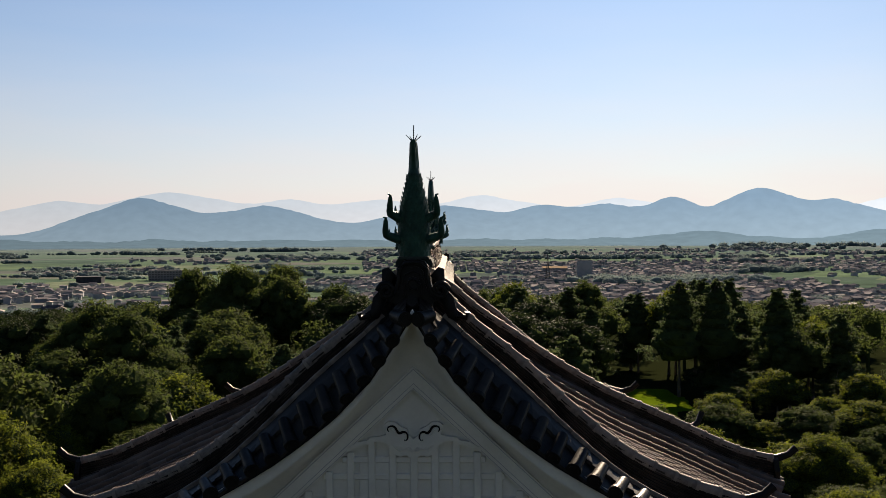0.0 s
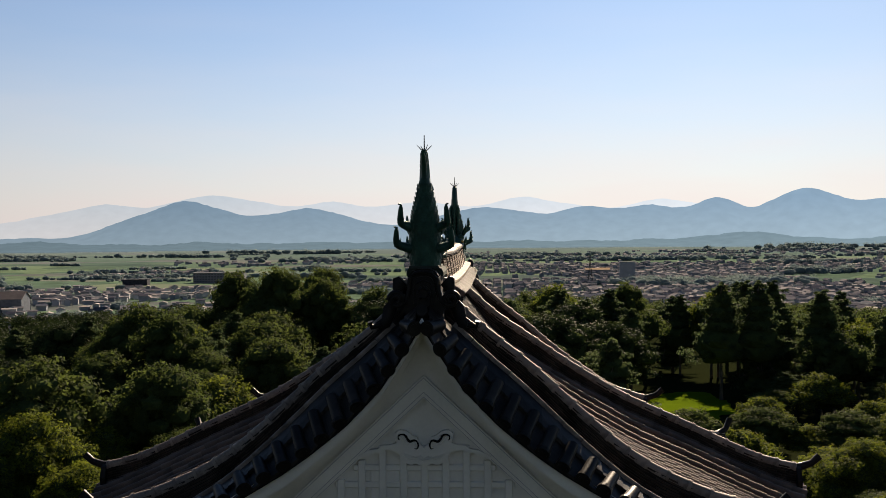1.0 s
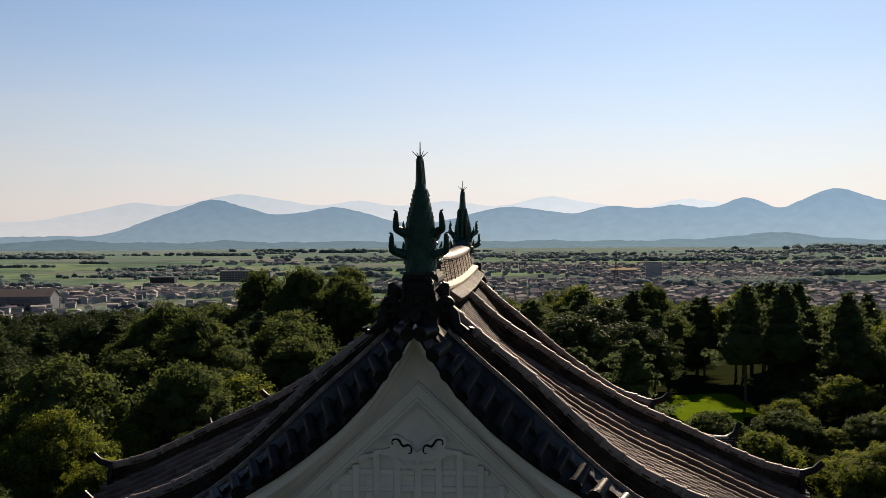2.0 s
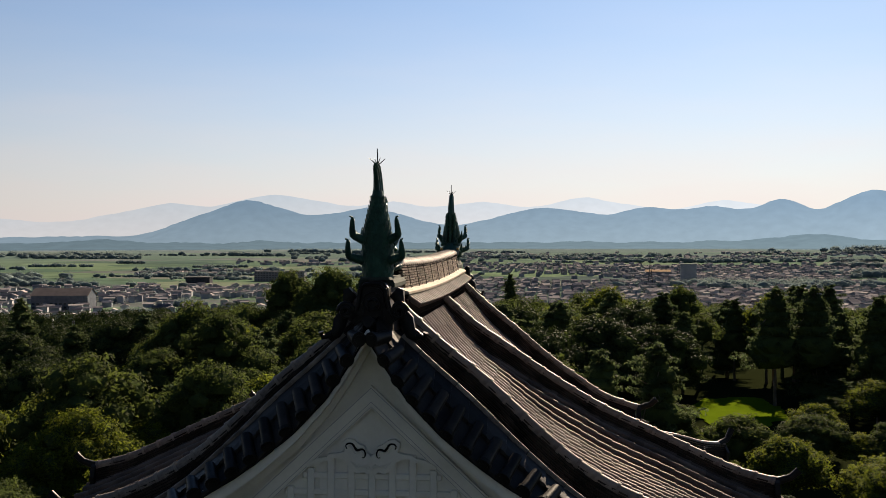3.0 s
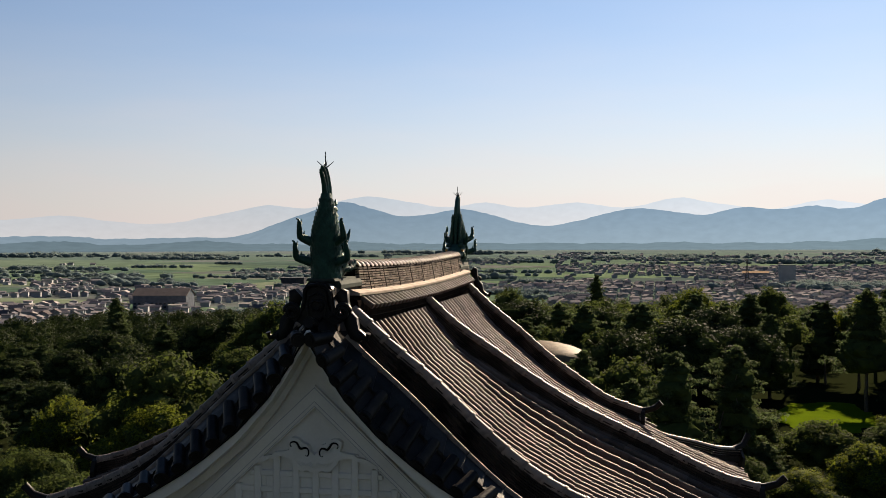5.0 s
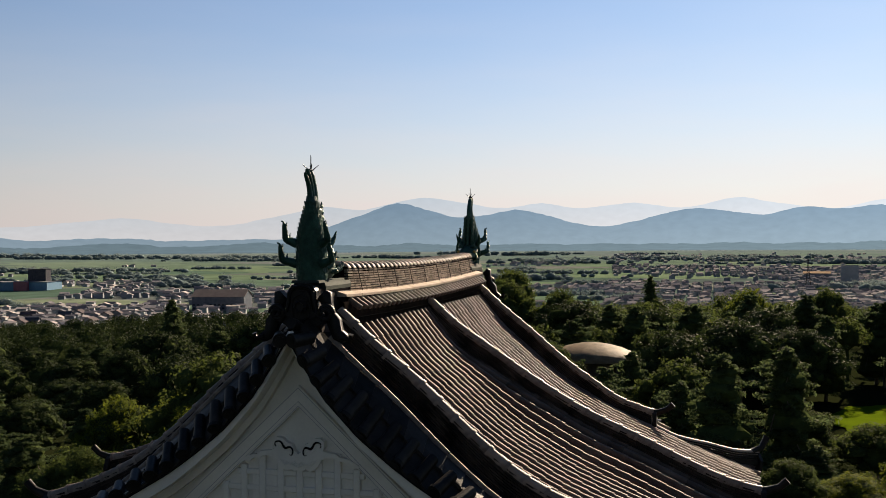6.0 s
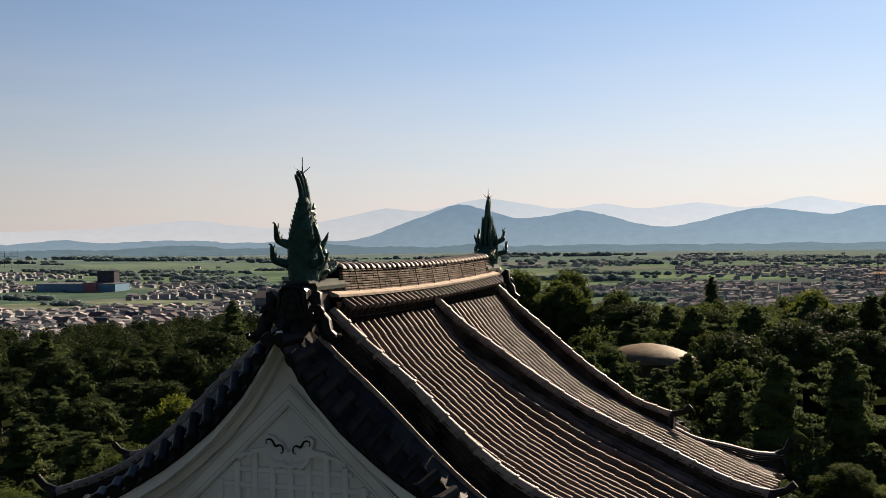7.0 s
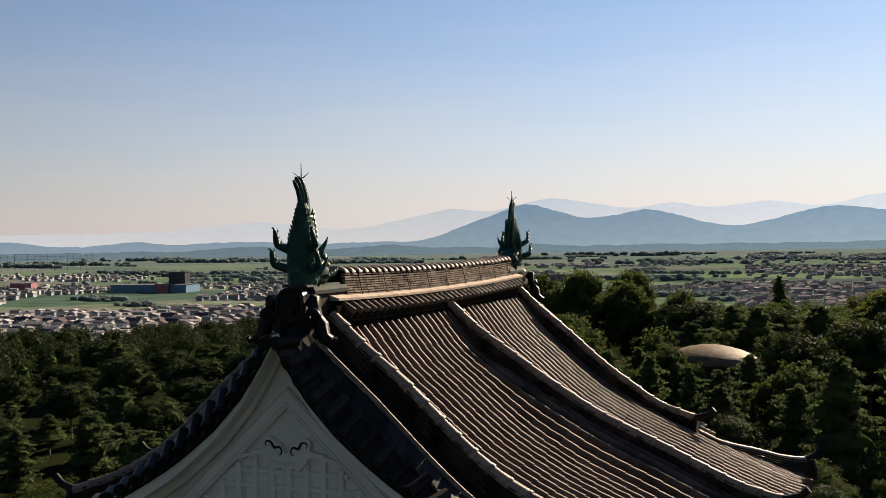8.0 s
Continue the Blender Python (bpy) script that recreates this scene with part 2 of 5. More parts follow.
# ---- ground ----
def ground_z(x, y):
    """The castle hill, and the plain round it."""
    d = math.hypot(x + 10, (y - 90) * 0.9)
    away = math.hypot(x, y)
    return -28.0 - 38.0 * smooth_step(200, 520, d) + 30.0 * min(max((away - 800) / 3200, 0), 1) + 1.2 * noise.noise(Vector((x, y, 0)) * 0.02)


def ground():
    s = Soup()
    radii = [0, 15, 30, 50, 70, 90, 110, 130, 150, 175, 200, 230, 260, 300, 340, 380, 430, 500, 600, 800, 1100, 1500, 2000, 2600, 3300, 4000, 4800]
    n = 96
    rows = [[Vector((r * math.sin(2 * math.pi * k / n), 5 + r * math.cos(2 * math.pi * k / n), 0)) for k in range(n)] for r in radii]
    for row in rows:
        for v in row:
            v.z = ground_z(v.x, v.y)
    s.grid(rows, True)
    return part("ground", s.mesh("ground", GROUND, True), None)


def field_material():
    """Paddies in plots on the plain, blued for haze; shaded undergrowth and litter on the wooded hill."""
    m = bpy.data.materials.new("paddy fields, haze in colour, and hill floor")
    m.use_nodes = True
    t = m.node_tree
    n, link = t.nodes, t.links.new
    b = n["Principled BSDF"]
    co = n.new("ShaderNodeTexCoord")
    turn = n.new("ShaderNodeMapping")
    turn.inputs["Rotation"].default_value = (0, 0, 0.35)
    turn.inputs["Scale"].default_value = (0.005, 0.0075, 1)
    link(co.outputs["Object"], turn.inputs["Vector"])
    plots = n.new("ShaderNodeTexVoronoi")
    plots.distance = 'CHEBYCHEV'
    plots.voronoi_dimensions = '2D'
    plots.inputs["Scale"].default_value = 1.0
    plots.inputs["Randomness"].default_value = 0.75
    link(turn.outputs[0], plots.inputs["Vector"])
    sep = n.new("ShaderNodeSeparateColor")
    link(plots.outputs["Color"], sep.inputs[0])
    ramp = n.new("ShaderNodeValToRGB")
    e = ramp.color_ramp
    e.elements[0].position, e.elements[0].color = 0.0, (0.045, 0.072, 0.060, 1)
    e.elements[1].position, e.elements[1].color = 1.0, (0.125, 0.165, 0.098, 1)
    for at, c in ((0.22, (0.098, 0.142, 0.090, 1)), (0.45, (0.058, 0.094, 0.074, 1)), (0.62, (0.112, 0.155, 0.095, 1)), (0.78, (0.055, 0.082, 0.076, 1)), (0.88, (0.125, 0.128, 0.125, 1))):
        k = e.elements.new(at)
        k.color = c
    link(sep.outputs[0], ramp.inputs[0])
    fine = n.new("ShaderNodeTexNoise")
    fine.inputs["Scale"].default_value, fine.inputs["Detail"].default_value = 0.03, 6
    link(co.outputs["Object"], fine.inputs["Vector"])
    vary = n.new("ShaderNodeMapRange")
    link(fine.outputs["Fac"], vary.inputs["Value"])
    vary.inputs["From Min"].default_value, vary.inputs["From Max"].default_value = 0.3, 0.7
    vary.inputs["To Min"].default_value, vary.inputs["To Max"].default_value = 0.7, 1.2
    mul = n.new("ShaderNodeMix")
    mul.data_type, mul.blend_type = 'RGBA', 'MULTIPLY'
    mul.inputs["Factor"].default_value = 1
    link(ramp.outputs[0], mul.inputs[6])
    link(vary.outputs[0], mul.inputs[7])
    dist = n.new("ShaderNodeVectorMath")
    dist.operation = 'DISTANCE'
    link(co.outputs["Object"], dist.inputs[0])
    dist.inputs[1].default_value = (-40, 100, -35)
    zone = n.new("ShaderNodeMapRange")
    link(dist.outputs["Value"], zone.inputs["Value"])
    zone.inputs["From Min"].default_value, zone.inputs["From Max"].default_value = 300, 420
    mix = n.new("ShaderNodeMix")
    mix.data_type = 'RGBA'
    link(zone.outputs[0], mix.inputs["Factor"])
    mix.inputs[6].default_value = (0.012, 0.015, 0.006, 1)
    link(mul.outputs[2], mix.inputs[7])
    # Far land is mixed towards pale blue: haze put into the base colour.
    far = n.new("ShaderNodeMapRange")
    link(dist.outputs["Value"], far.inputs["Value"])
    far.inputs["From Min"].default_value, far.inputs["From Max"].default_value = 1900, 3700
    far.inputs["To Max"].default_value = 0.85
    hazed_land = n.new("ShaderNodeMix")
    hazed_land.data_type = 'RGBA'
    link(far.outputs[0], hazed_land.inputs["Factor"])
    link(mix.outputs[2], hazed_land.inputs[6])
    hazed_land.inputs[7].default_value = (0.115, 0.150, 0.165, 1)
    link(hazed_land.outputs[2], b.inputs["Base Color"])
    b.inputs["Roughness"].default_value = 0.75
    shine = n.new("ShaderNodeMath")
    shine.operation = 'MULTIPLY'
    shine.inputs[1].default_value = 0.0
    link(zone.outputs[0], shine.inputs[0])
    link(shine.outputs[0], b.inputs["Specular IOR Level"])
    return m


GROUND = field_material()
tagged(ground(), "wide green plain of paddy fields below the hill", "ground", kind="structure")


# ---- mountains ----
def range_of_hills(name, radius, base, peaks, mat, rough, label):
    """A ring of hills: each peak is (bearing, height, width to its left, width to its right), in degrees and metres."""
    s = Soup()
    rows = [[], [], [], []]
    for i in range(1440):
        b = -180 + i * 0.25
        h = base + 48
        for at, top, wl, wr in peaks:
            g = (top + 48) * math.exp(-abs((b - at) / (wl if b < at else wr)) ** 1.45)
            h = (h ** 7 + g ** 7) ** (1 / 7) if g > 1 else h
        h -= 48
        a = radians(b)
        way = Vector((math.sin(a), math.cos(a), 0))
        h += rough * noise.fractal(way * 25, 1.0, 2.0, 7) + rough * 0.22 * random.uniform(-1, 1)
        mid = -48 + (h + 48) * 0.45 + 6 * noise.noise(way * 40)
        for row, (r, z) in zip(rows, ((radius - 330, -60), (radius - 180, mid), (radius, h), (radius + 120, -60))):
            row.append(way * r + Vector((0, 0, z)))
    s.grid(rows, True)
    return tagged(part(name, s.mesh(name, mat, True)), label, "mountain range", kind="structure")


HILLS_NEAR = distance_material("blue hills, haze in glow", (0.275, 0.355, 0.415), (0.190, 0.275, 0.365), -48, 150, 0.310, 0.05)
HILLS_LOW = distance_material("grey green hills, haze in glow", (0.165, 0.225, 0.255), (0.145, 0.205, 0.245), -48, 20, 0.310, 0.08)
HILLS_FAR = distance_material("pale hills, haze in glow", (0.68, 0.67, 0.68), (0.55, 0.61, 0.67), 20, 200, 0.303, 0.03)

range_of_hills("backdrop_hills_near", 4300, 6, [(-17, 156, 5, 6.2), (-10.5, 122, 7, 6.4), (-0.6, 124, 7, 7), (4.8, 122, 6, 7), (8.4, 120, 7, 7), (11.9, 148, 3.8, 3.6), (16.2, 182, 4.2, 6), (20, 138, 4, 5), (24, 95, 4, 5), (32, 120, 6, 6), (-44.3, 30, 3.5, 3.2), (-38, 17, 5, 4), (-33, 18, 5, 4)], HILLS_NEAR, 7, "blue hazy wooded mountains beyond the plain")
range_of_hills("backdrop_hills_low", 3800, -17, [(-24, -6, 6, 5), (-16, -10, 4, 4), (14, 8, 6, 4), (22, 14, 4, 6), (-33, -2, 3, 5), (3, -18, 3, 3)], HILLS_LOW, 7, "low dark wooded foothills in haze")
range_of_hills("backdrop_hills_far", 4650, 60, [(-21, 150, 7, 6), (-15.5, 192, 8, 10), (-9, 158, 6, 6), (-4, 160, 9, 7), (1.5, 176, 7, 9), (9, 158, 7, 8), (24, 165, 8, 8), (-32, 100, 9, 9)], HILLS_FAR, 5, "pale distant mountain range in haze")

# ---- castle keep ----
LONG = 11.25                                # from one ridge fish to the other
RIDGE_MID, RIDGE_NEAR, RIDGE_FAR = 5.5, 0.4, 10.6
EAVE, FRONT, BACK = 7.35, -2.25, 13.5
KNOTS = ((0.0, -0.84), (0.44, -1.37), (1.0, -2.05), (1.7, -2.53), (2.4, -2.95), (3.1, -3.34), (3.7, -3.68), (4.8, -4.18), (5.9, -4.70), (6.9, -5.12), (7.5, -5.30))
CREST = ((0.0, -0.60), (0.44, -1.01), (1.0, -1.52), (1.7, -2.00), (2.4, -2.48), (3.1, -2.92), (3.7, -3.26), (4.8, -3.76), (5.9, -4.28), (6.9, -4.70), (7.5, -4.88))


def curve(knots, x):
    """A smooth curve through the knots."""
    x = abs(x)
    k = 0
    while k < len(knots) - 2 and x > knots[k + 1][0]:
        k += 1
    (x0, z0), (x1, z1) = knots[k], knots[k + 1]
    xp, zp = knots[max(k - 1, 0)]
    xn, zn = knots[min(k + 2, len(knots) - 1)]
    m0 = (z1 - zp) / (x1 - xp) * (x1 - x0)
    m1 = (zn - z0) / (xn - x0) * (x1 - x0)
    t = (x - x0) / (x1 - x0)
    return (2 * t ** 3 - 3 * t ** 2 + 1) * z0 + (t ** 3 - 2 * t ** 2 + t) * m0 + (-2 * t ** 3 + 3 * t ** 2) * z1 + (t ** 3 - t ** 2) * m1


def slope_z(x):
    """The height of the tiled slope, by the distance from the ridge's line."""
    return curve(KNOTS, x)


def crest_z(x, y):
    """The tops of the ridges that run down the slope; those beside the gables lie lower."""
    drop = 0.42 * smooth_step(1.0, 3.4, abs(x)) if y < 1 else 0.30 * smooth_step(0.8, 3.2, abs(x)) + 0.13 * smooth_step(3.0, 4.2, abs(x)) if y > LONG - 1 else 0.0
    return curve(CREST, x) - drop


def verge_z(x):
    """The line of the thin roll above the gable's edge."""
    return crest_z(x, 0) - 0.32 - 0.08 * smooth_step(0.8, 2.0, abs(x))


def roof_z(x, y):
    """The slope swells up under the middle ridge and falls away towards the gables and corners."""
    ax = abs(x)
    edge = min(y, LONG - y)
    z = slope_z(ax) - 0.38 * smooth_step(0.8, 3.0, ax) * smooth_step(0.1, 1.8, abs(y - RIDGE_MID))
    if edge < 0.3 and ax < 5.2:
        z -= 0.10 * smooth_step(0.3, -0.4, edge)
    away = abs(y - 5.625)
    return z - 0.20 * smooth_step(4.5, 8.0, away) * smooth_step(5.0, 7.4, ax) - 0.24 * smooth_step(4.6, 5.4, away) * smooth_step(3.6, 4.7, ax)


def arc_points(fx, x0, x1, step):
    """Points along a slope line fx(x), evenly stepped by length."""
    pts = [Vector(fx(x0))]
    x, run = x0, 0.0
    sign = 1 if x1 > x0 else -1
    last = pts[0]
    while (x1 - x) * sign > 1e-6:
        x += sign * 0.01
        p = Vector(fx(x))
        run += (p - last).length
        last = p
        if run >= step:
            pts.append(p)
            run = 0.0
    return pts


def axes(p, q, up):
    """A frame with its first axis from p to q and its third near up."""
    d = (q - p).normalized()
    s = up.cross(d).normalized()
    return d, s, d.cross(s)


def roll_tile_mesh(name, length, r0, r1, mat, skirt=0.035):
    """One half-round cover tile lying along +x, its lower end at x = length."""
    s = Soup()
    n = 7
    def ring(x, r, h=0.0):
        return [Vector((x, -r, -skirt))] + [Vector((x, -r * math.cos(math.pi * k / n), r * math.sin(math.pi * k / n) + h)) for k in range(n + 1)] + [Vector((x, r, -skirt))]
    s.grid([ring(0, r0), ring(length, r1)])
    s.cap(ring(length, r1))
    return s.mesh(name, mat, True)


def place(p, q, up, scale=1.0):
    d, s, u = axes(p, q, up)
    return Matrix.Translation(p) @ Matrix((d, s, u)).transposed().to_4x4() @ Matrix.Diagonal((scale, 1, 1, 1))


def joined(soup, me, m):
    """Adds a mesh, moved by m, to a soup."""
    base = len(soup.v)
    soup.v.extend(m @ v.co for v in me.vertices)
    soup.f.extend(tuple(base + i for i in p.vertices) for p in me.polygons)


keep = thing("castle_keep", (0, 0, 0), "white plastered castle keep with a dark grey tiled hip-and-gable roof", "castle")
PITCH, STEP, ROLL = 0.29, 0.33, 0.078
UP = Vector((0, 0, 1))
roll_tile = roll_tile_mesh("round_tile", STEP * 0.965, 0.063, ROLL, TILE, 0.075)


def roof_slope(side, single):
    """Pan tiles with rows of round cover tiles over their joints. single: the stretch whose tiles are parts of their own."""
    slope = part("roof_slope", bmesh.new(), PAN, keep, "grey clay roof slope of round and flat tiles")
    pans, rest = Soup(), Soup()
    near = []
    y = FRONT + 0.12
    rows = []
    while y < BACK - 0.05:
        rows.append(y)
        y += PITCH
    for y in rows:
        def line(x, y=y):
            return (side * x, y, roof_z(x, y))
        edge = min(y + 0.55, LONG + 0.55 - y)
        start = 0.40 if edge > 0.95 else 4.75 if edge > 0 else 4.9 + (EAVE - 4.9) * min(-edge / 1.75, 0.97)
        pts = arc_points(line, start, EAVE, STEP * random.uniform(0.975, 1.025))
        for a, b in zip(pts, pts[1:]):
            up = Vector((side * 0.4, 0, 1))
            # two steps of pan tiles to one cover tile
            for h in (0.0, 0.5):
                p, q = a.lerp(b, h), a.lerp(b, h + 0.5)
                n = (q - p).cross(Vector((0, 1, 0))) * side
                n = n.normalized() if n.z > 0 else -n.normalized()
                strip = []
                for c, lift in ((p, -0.060), (q, -0.036), (q, -0.060)):
                    strip.append([c + Vector((0, w * PITCH, 0)) + n * (lift - 0.035 * math.cos(w * math.pi - math.pi / 2)) for w in (0.0, 0.25, 0.5, 0.75, 1.0)])
                pans.grid(strip)
            m = place(a + Vector((0, 0, 0.055)), b + Vector((0, 0, 0.055)), up, (b - a).length / (STEP * 0.965) * 0.992)
            if single and single[0] < y < single[1] and 0.8 < abs(a.x) < single[2]:
                near.append(m)
            else:
                joined(rest, roll_tile, m)
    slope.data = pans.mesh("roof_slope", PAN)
    for m in near[:300]:
        part("round_tile", roll_tile, TILE, slope).matrix_local = m
    for m in near[300:]:
        joined(rest, roll_tile, m)
    tagged(part("cover_tiles", rest.mesh("cover_tiles", TILE_JOINED, True), TILE_JOINED, slope), kind="stuff")
    # boarded underside, so that no light comes through; near-black stands in for shade
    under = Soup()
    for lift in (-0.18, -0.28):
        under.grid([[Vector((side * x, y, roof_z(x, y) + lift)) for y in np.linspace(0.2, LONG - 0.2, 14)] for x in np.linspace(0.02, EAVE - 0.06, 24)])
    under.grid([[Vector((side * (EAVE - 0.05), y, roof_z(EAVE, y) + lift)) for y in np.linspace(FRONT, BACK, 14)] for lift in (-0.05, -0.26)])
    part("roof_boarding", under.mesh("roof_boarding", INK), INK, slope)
    return slope


def descending_ridge(side, y, x0, x1, courses, label, tail=True):
    """Courses of flat tiles with round caps on top, running down the slope."""
    r = part("descending_ridge", bmesh.new(), ORNAMENT, keep, label)
    def crest(x):
        rise = 0.10 * smooth_step(x1 - 1.0, x1, x)
        return Vector((side * x, y, crest_z(x, y) + rise - 0.10))
    pts = arc_points(crest, x0, x1, 0.36)
    fine = arc_points(crest, x0, x1, 0.09)
    courses = 13
    for c in range(courses):
        s = Soup()
        z1 = 0.02 - 0.047 * c
        half = 0.105 + 0.005 * c
        k = c % 3
        while k < len(fine) - 1:
            seg = fine[k:k + 4]
            off, dip = random.uniform(-0.008, 0.008), random.uniform(-0.005, 0.005)
            rows = [[p + Vector((0, sy * (half + off), z + dip)) for sy, z in ((-1, z1 - 0.030), (-1, z1), (1, z1), (1, z1 - 0.030))] for p in seg]
            rows[-1] = [p.lerp(q, 0.12) for p, q in zip(rows[-1], rows[-2])]
            s.grid(rows, True)
            s.cap(rows[-1])
            s.cap(rows[0][::-1])
            k += 3
        tagged(part("ridge_course", s.mesh("ridge_course", COURSE), COURSE, r), kind="stuff")
    s = Soup()
    rows = [[p + Vector((0, sy * w, z)) for sy, w, z in ((-1, 0.10, -0.047 * courses - 0.1), (-1, 0.075, 0.0), (1, 0.075, 0.0), (1, 0.10, -0.047 * courses - 0.1))] for p in fine]
    s.grid(rows, True)
    s.cap(rows[-1])
    r.data = s.mesh("descending_ridge", ORNAMENT)
    cap = roll_tile_mesh("ridge_cap", 0.335, 0.100, 0.112, CAP)
    collar = roll_tile_mesh("cap_collar", 0.055, 0.124, 0.124, CAP)
    for a, b in zip(pts, pts[1:]):
        part("ridge_cap", cap, TILE, r).matrix_local = place(a, b, UP)
        part("cap_collar", collar, TILE, r).matrix_local = place(b - (b - a).normalized() * 0.05, b, UP)
    if tail:
        end = pts[-1]
        out = Vector((side, 0, 0))
        t = Soup()
        t.tube([end - out * 0.15, end + out * 0.12 + UP * 0.03, end + out * 0.34 + UP * 0.10, end + out * 0.50 + UP * 0.24], [0.085, 0.08, 0.07, 0.075], 10)
        part("ridge_finial", t.mesh("ridge_finial", ORNAMENT, True), ORNAMENT, r, "upturned round end tile")
        e = Soup()
        e.prism([(-0.2, -0.42), (0.2, -0.42), (0.24, -0.2), (0.15, 0.02), (0.0, 0.10), (-0.15, 0.02), (-0.24, -0.2)], 0, 0, side * 0.10)
        face = part("end_tile", e.mesh("end_tile", ORNAMENT), ORNAMENT, r, "carved end tile")
        face.location = end
    return r


HIP = ((0.0, -4.69), (0.2, -5.02), (0.5, -5.30), (0.75, -5.55), (1.0, -5.68))


def hip_ridge(side, front):
    """The short ridge from the gable's foot out to the eave's corner."""
    y0 = 0.1 if front else LONG - 0.1
    y1 = FRONT + 0.1 if front else BACK - 0.1
    r = part("hip_ridge", bmesh.new(), ORNAMENT, keep, "hip ridge of stacked tiles curving up to the corner")
    n = 30
    pts = []
    for i in range(n + 1):
        t = i / n
        x, y = 4.75 + (EAVE - 0.05 - 4.75) * t, y0 + (y1 - y0) * t
        pts.append(Vector((side * x, y, curve(HIP, t))))
    s = Soup()
    sideways = Vector((pts[-1] - pts[0]).cross(UP)).normalized()
    for c in range(4):
        half, z0, z1 = 0.13 - 0.008 * c, (-0.2 if c == 0 else -0.08 + 0.055 * c), -0.045 + 0.055 * c
        rows = [[p + sideways * sg * half + UP * z for sg, z in ((-1, z0), (-1, z1), (1, z1), (1, z0))] for p in pts]
        s.grid(rows, True)
        s.cap(rows[-1])
    r.data = s.mesh("hip_ridge", ORNAMENT)
    cap = roll_tile_mesh("hip_cap", 0.30, 0.085, 0.092, CAP)
    for a, b in zip(pts[::2], pts[2::2]):
        part("ridge_cap", cap, TILE, r).matrix_local = place(a + UP * 0.10, b + UP * 0.10, UP, (b - a).length / 0.295)
    end, d = pts[-1] + UP * 0.12, (pts[-1] - pts[-4]).normalized()
    t = Soup()
    t.tube([end - d * 0.2, end + d * 0.15 + UP * 0.12, end + d * 0.36 + UP * 0.42], [0.09, 0.08, 0.085], 10)
    part("ridge_finial", t.mesh("ridge_finial", ORNAMENT, True), ORNAMENT, r, "upturned round end tile")
    e = Soup()
    e.prism([(-0.2, -0.5), (0.2, -0.5), (0.22, -0.2), (0.0, 0.08), (-0.22, -0.2)], 0, -0.05, 0.05)
    face = part("end_tile", e.mesh("end_tile", ORNAMENT), ORNAMENT, r)
    face.matrix_local = place(end, end + d, UP)
    return r


def gable_z(x):
    """The upper edge of the bargeboard, under the verge tiles."""
    x = abs(x)
    k = ((0, -1.30), (0.28, -1.76), (0.6, -2.22), (1.1, -2.74), (1.6, -3.14), (2.0, -3.42), (2.4, -3.66), (3.0, -4.0), (4.0, -4.5), (5.0, -4.9))
    for (x0, z0), (x1, z1) in zip(k, k[1:]):
        if x <= x1:
            return z0 + (z1 - z0) * (x - x0) / (x1 - x0) + 0.12
    return k[-1][1] + 0.12


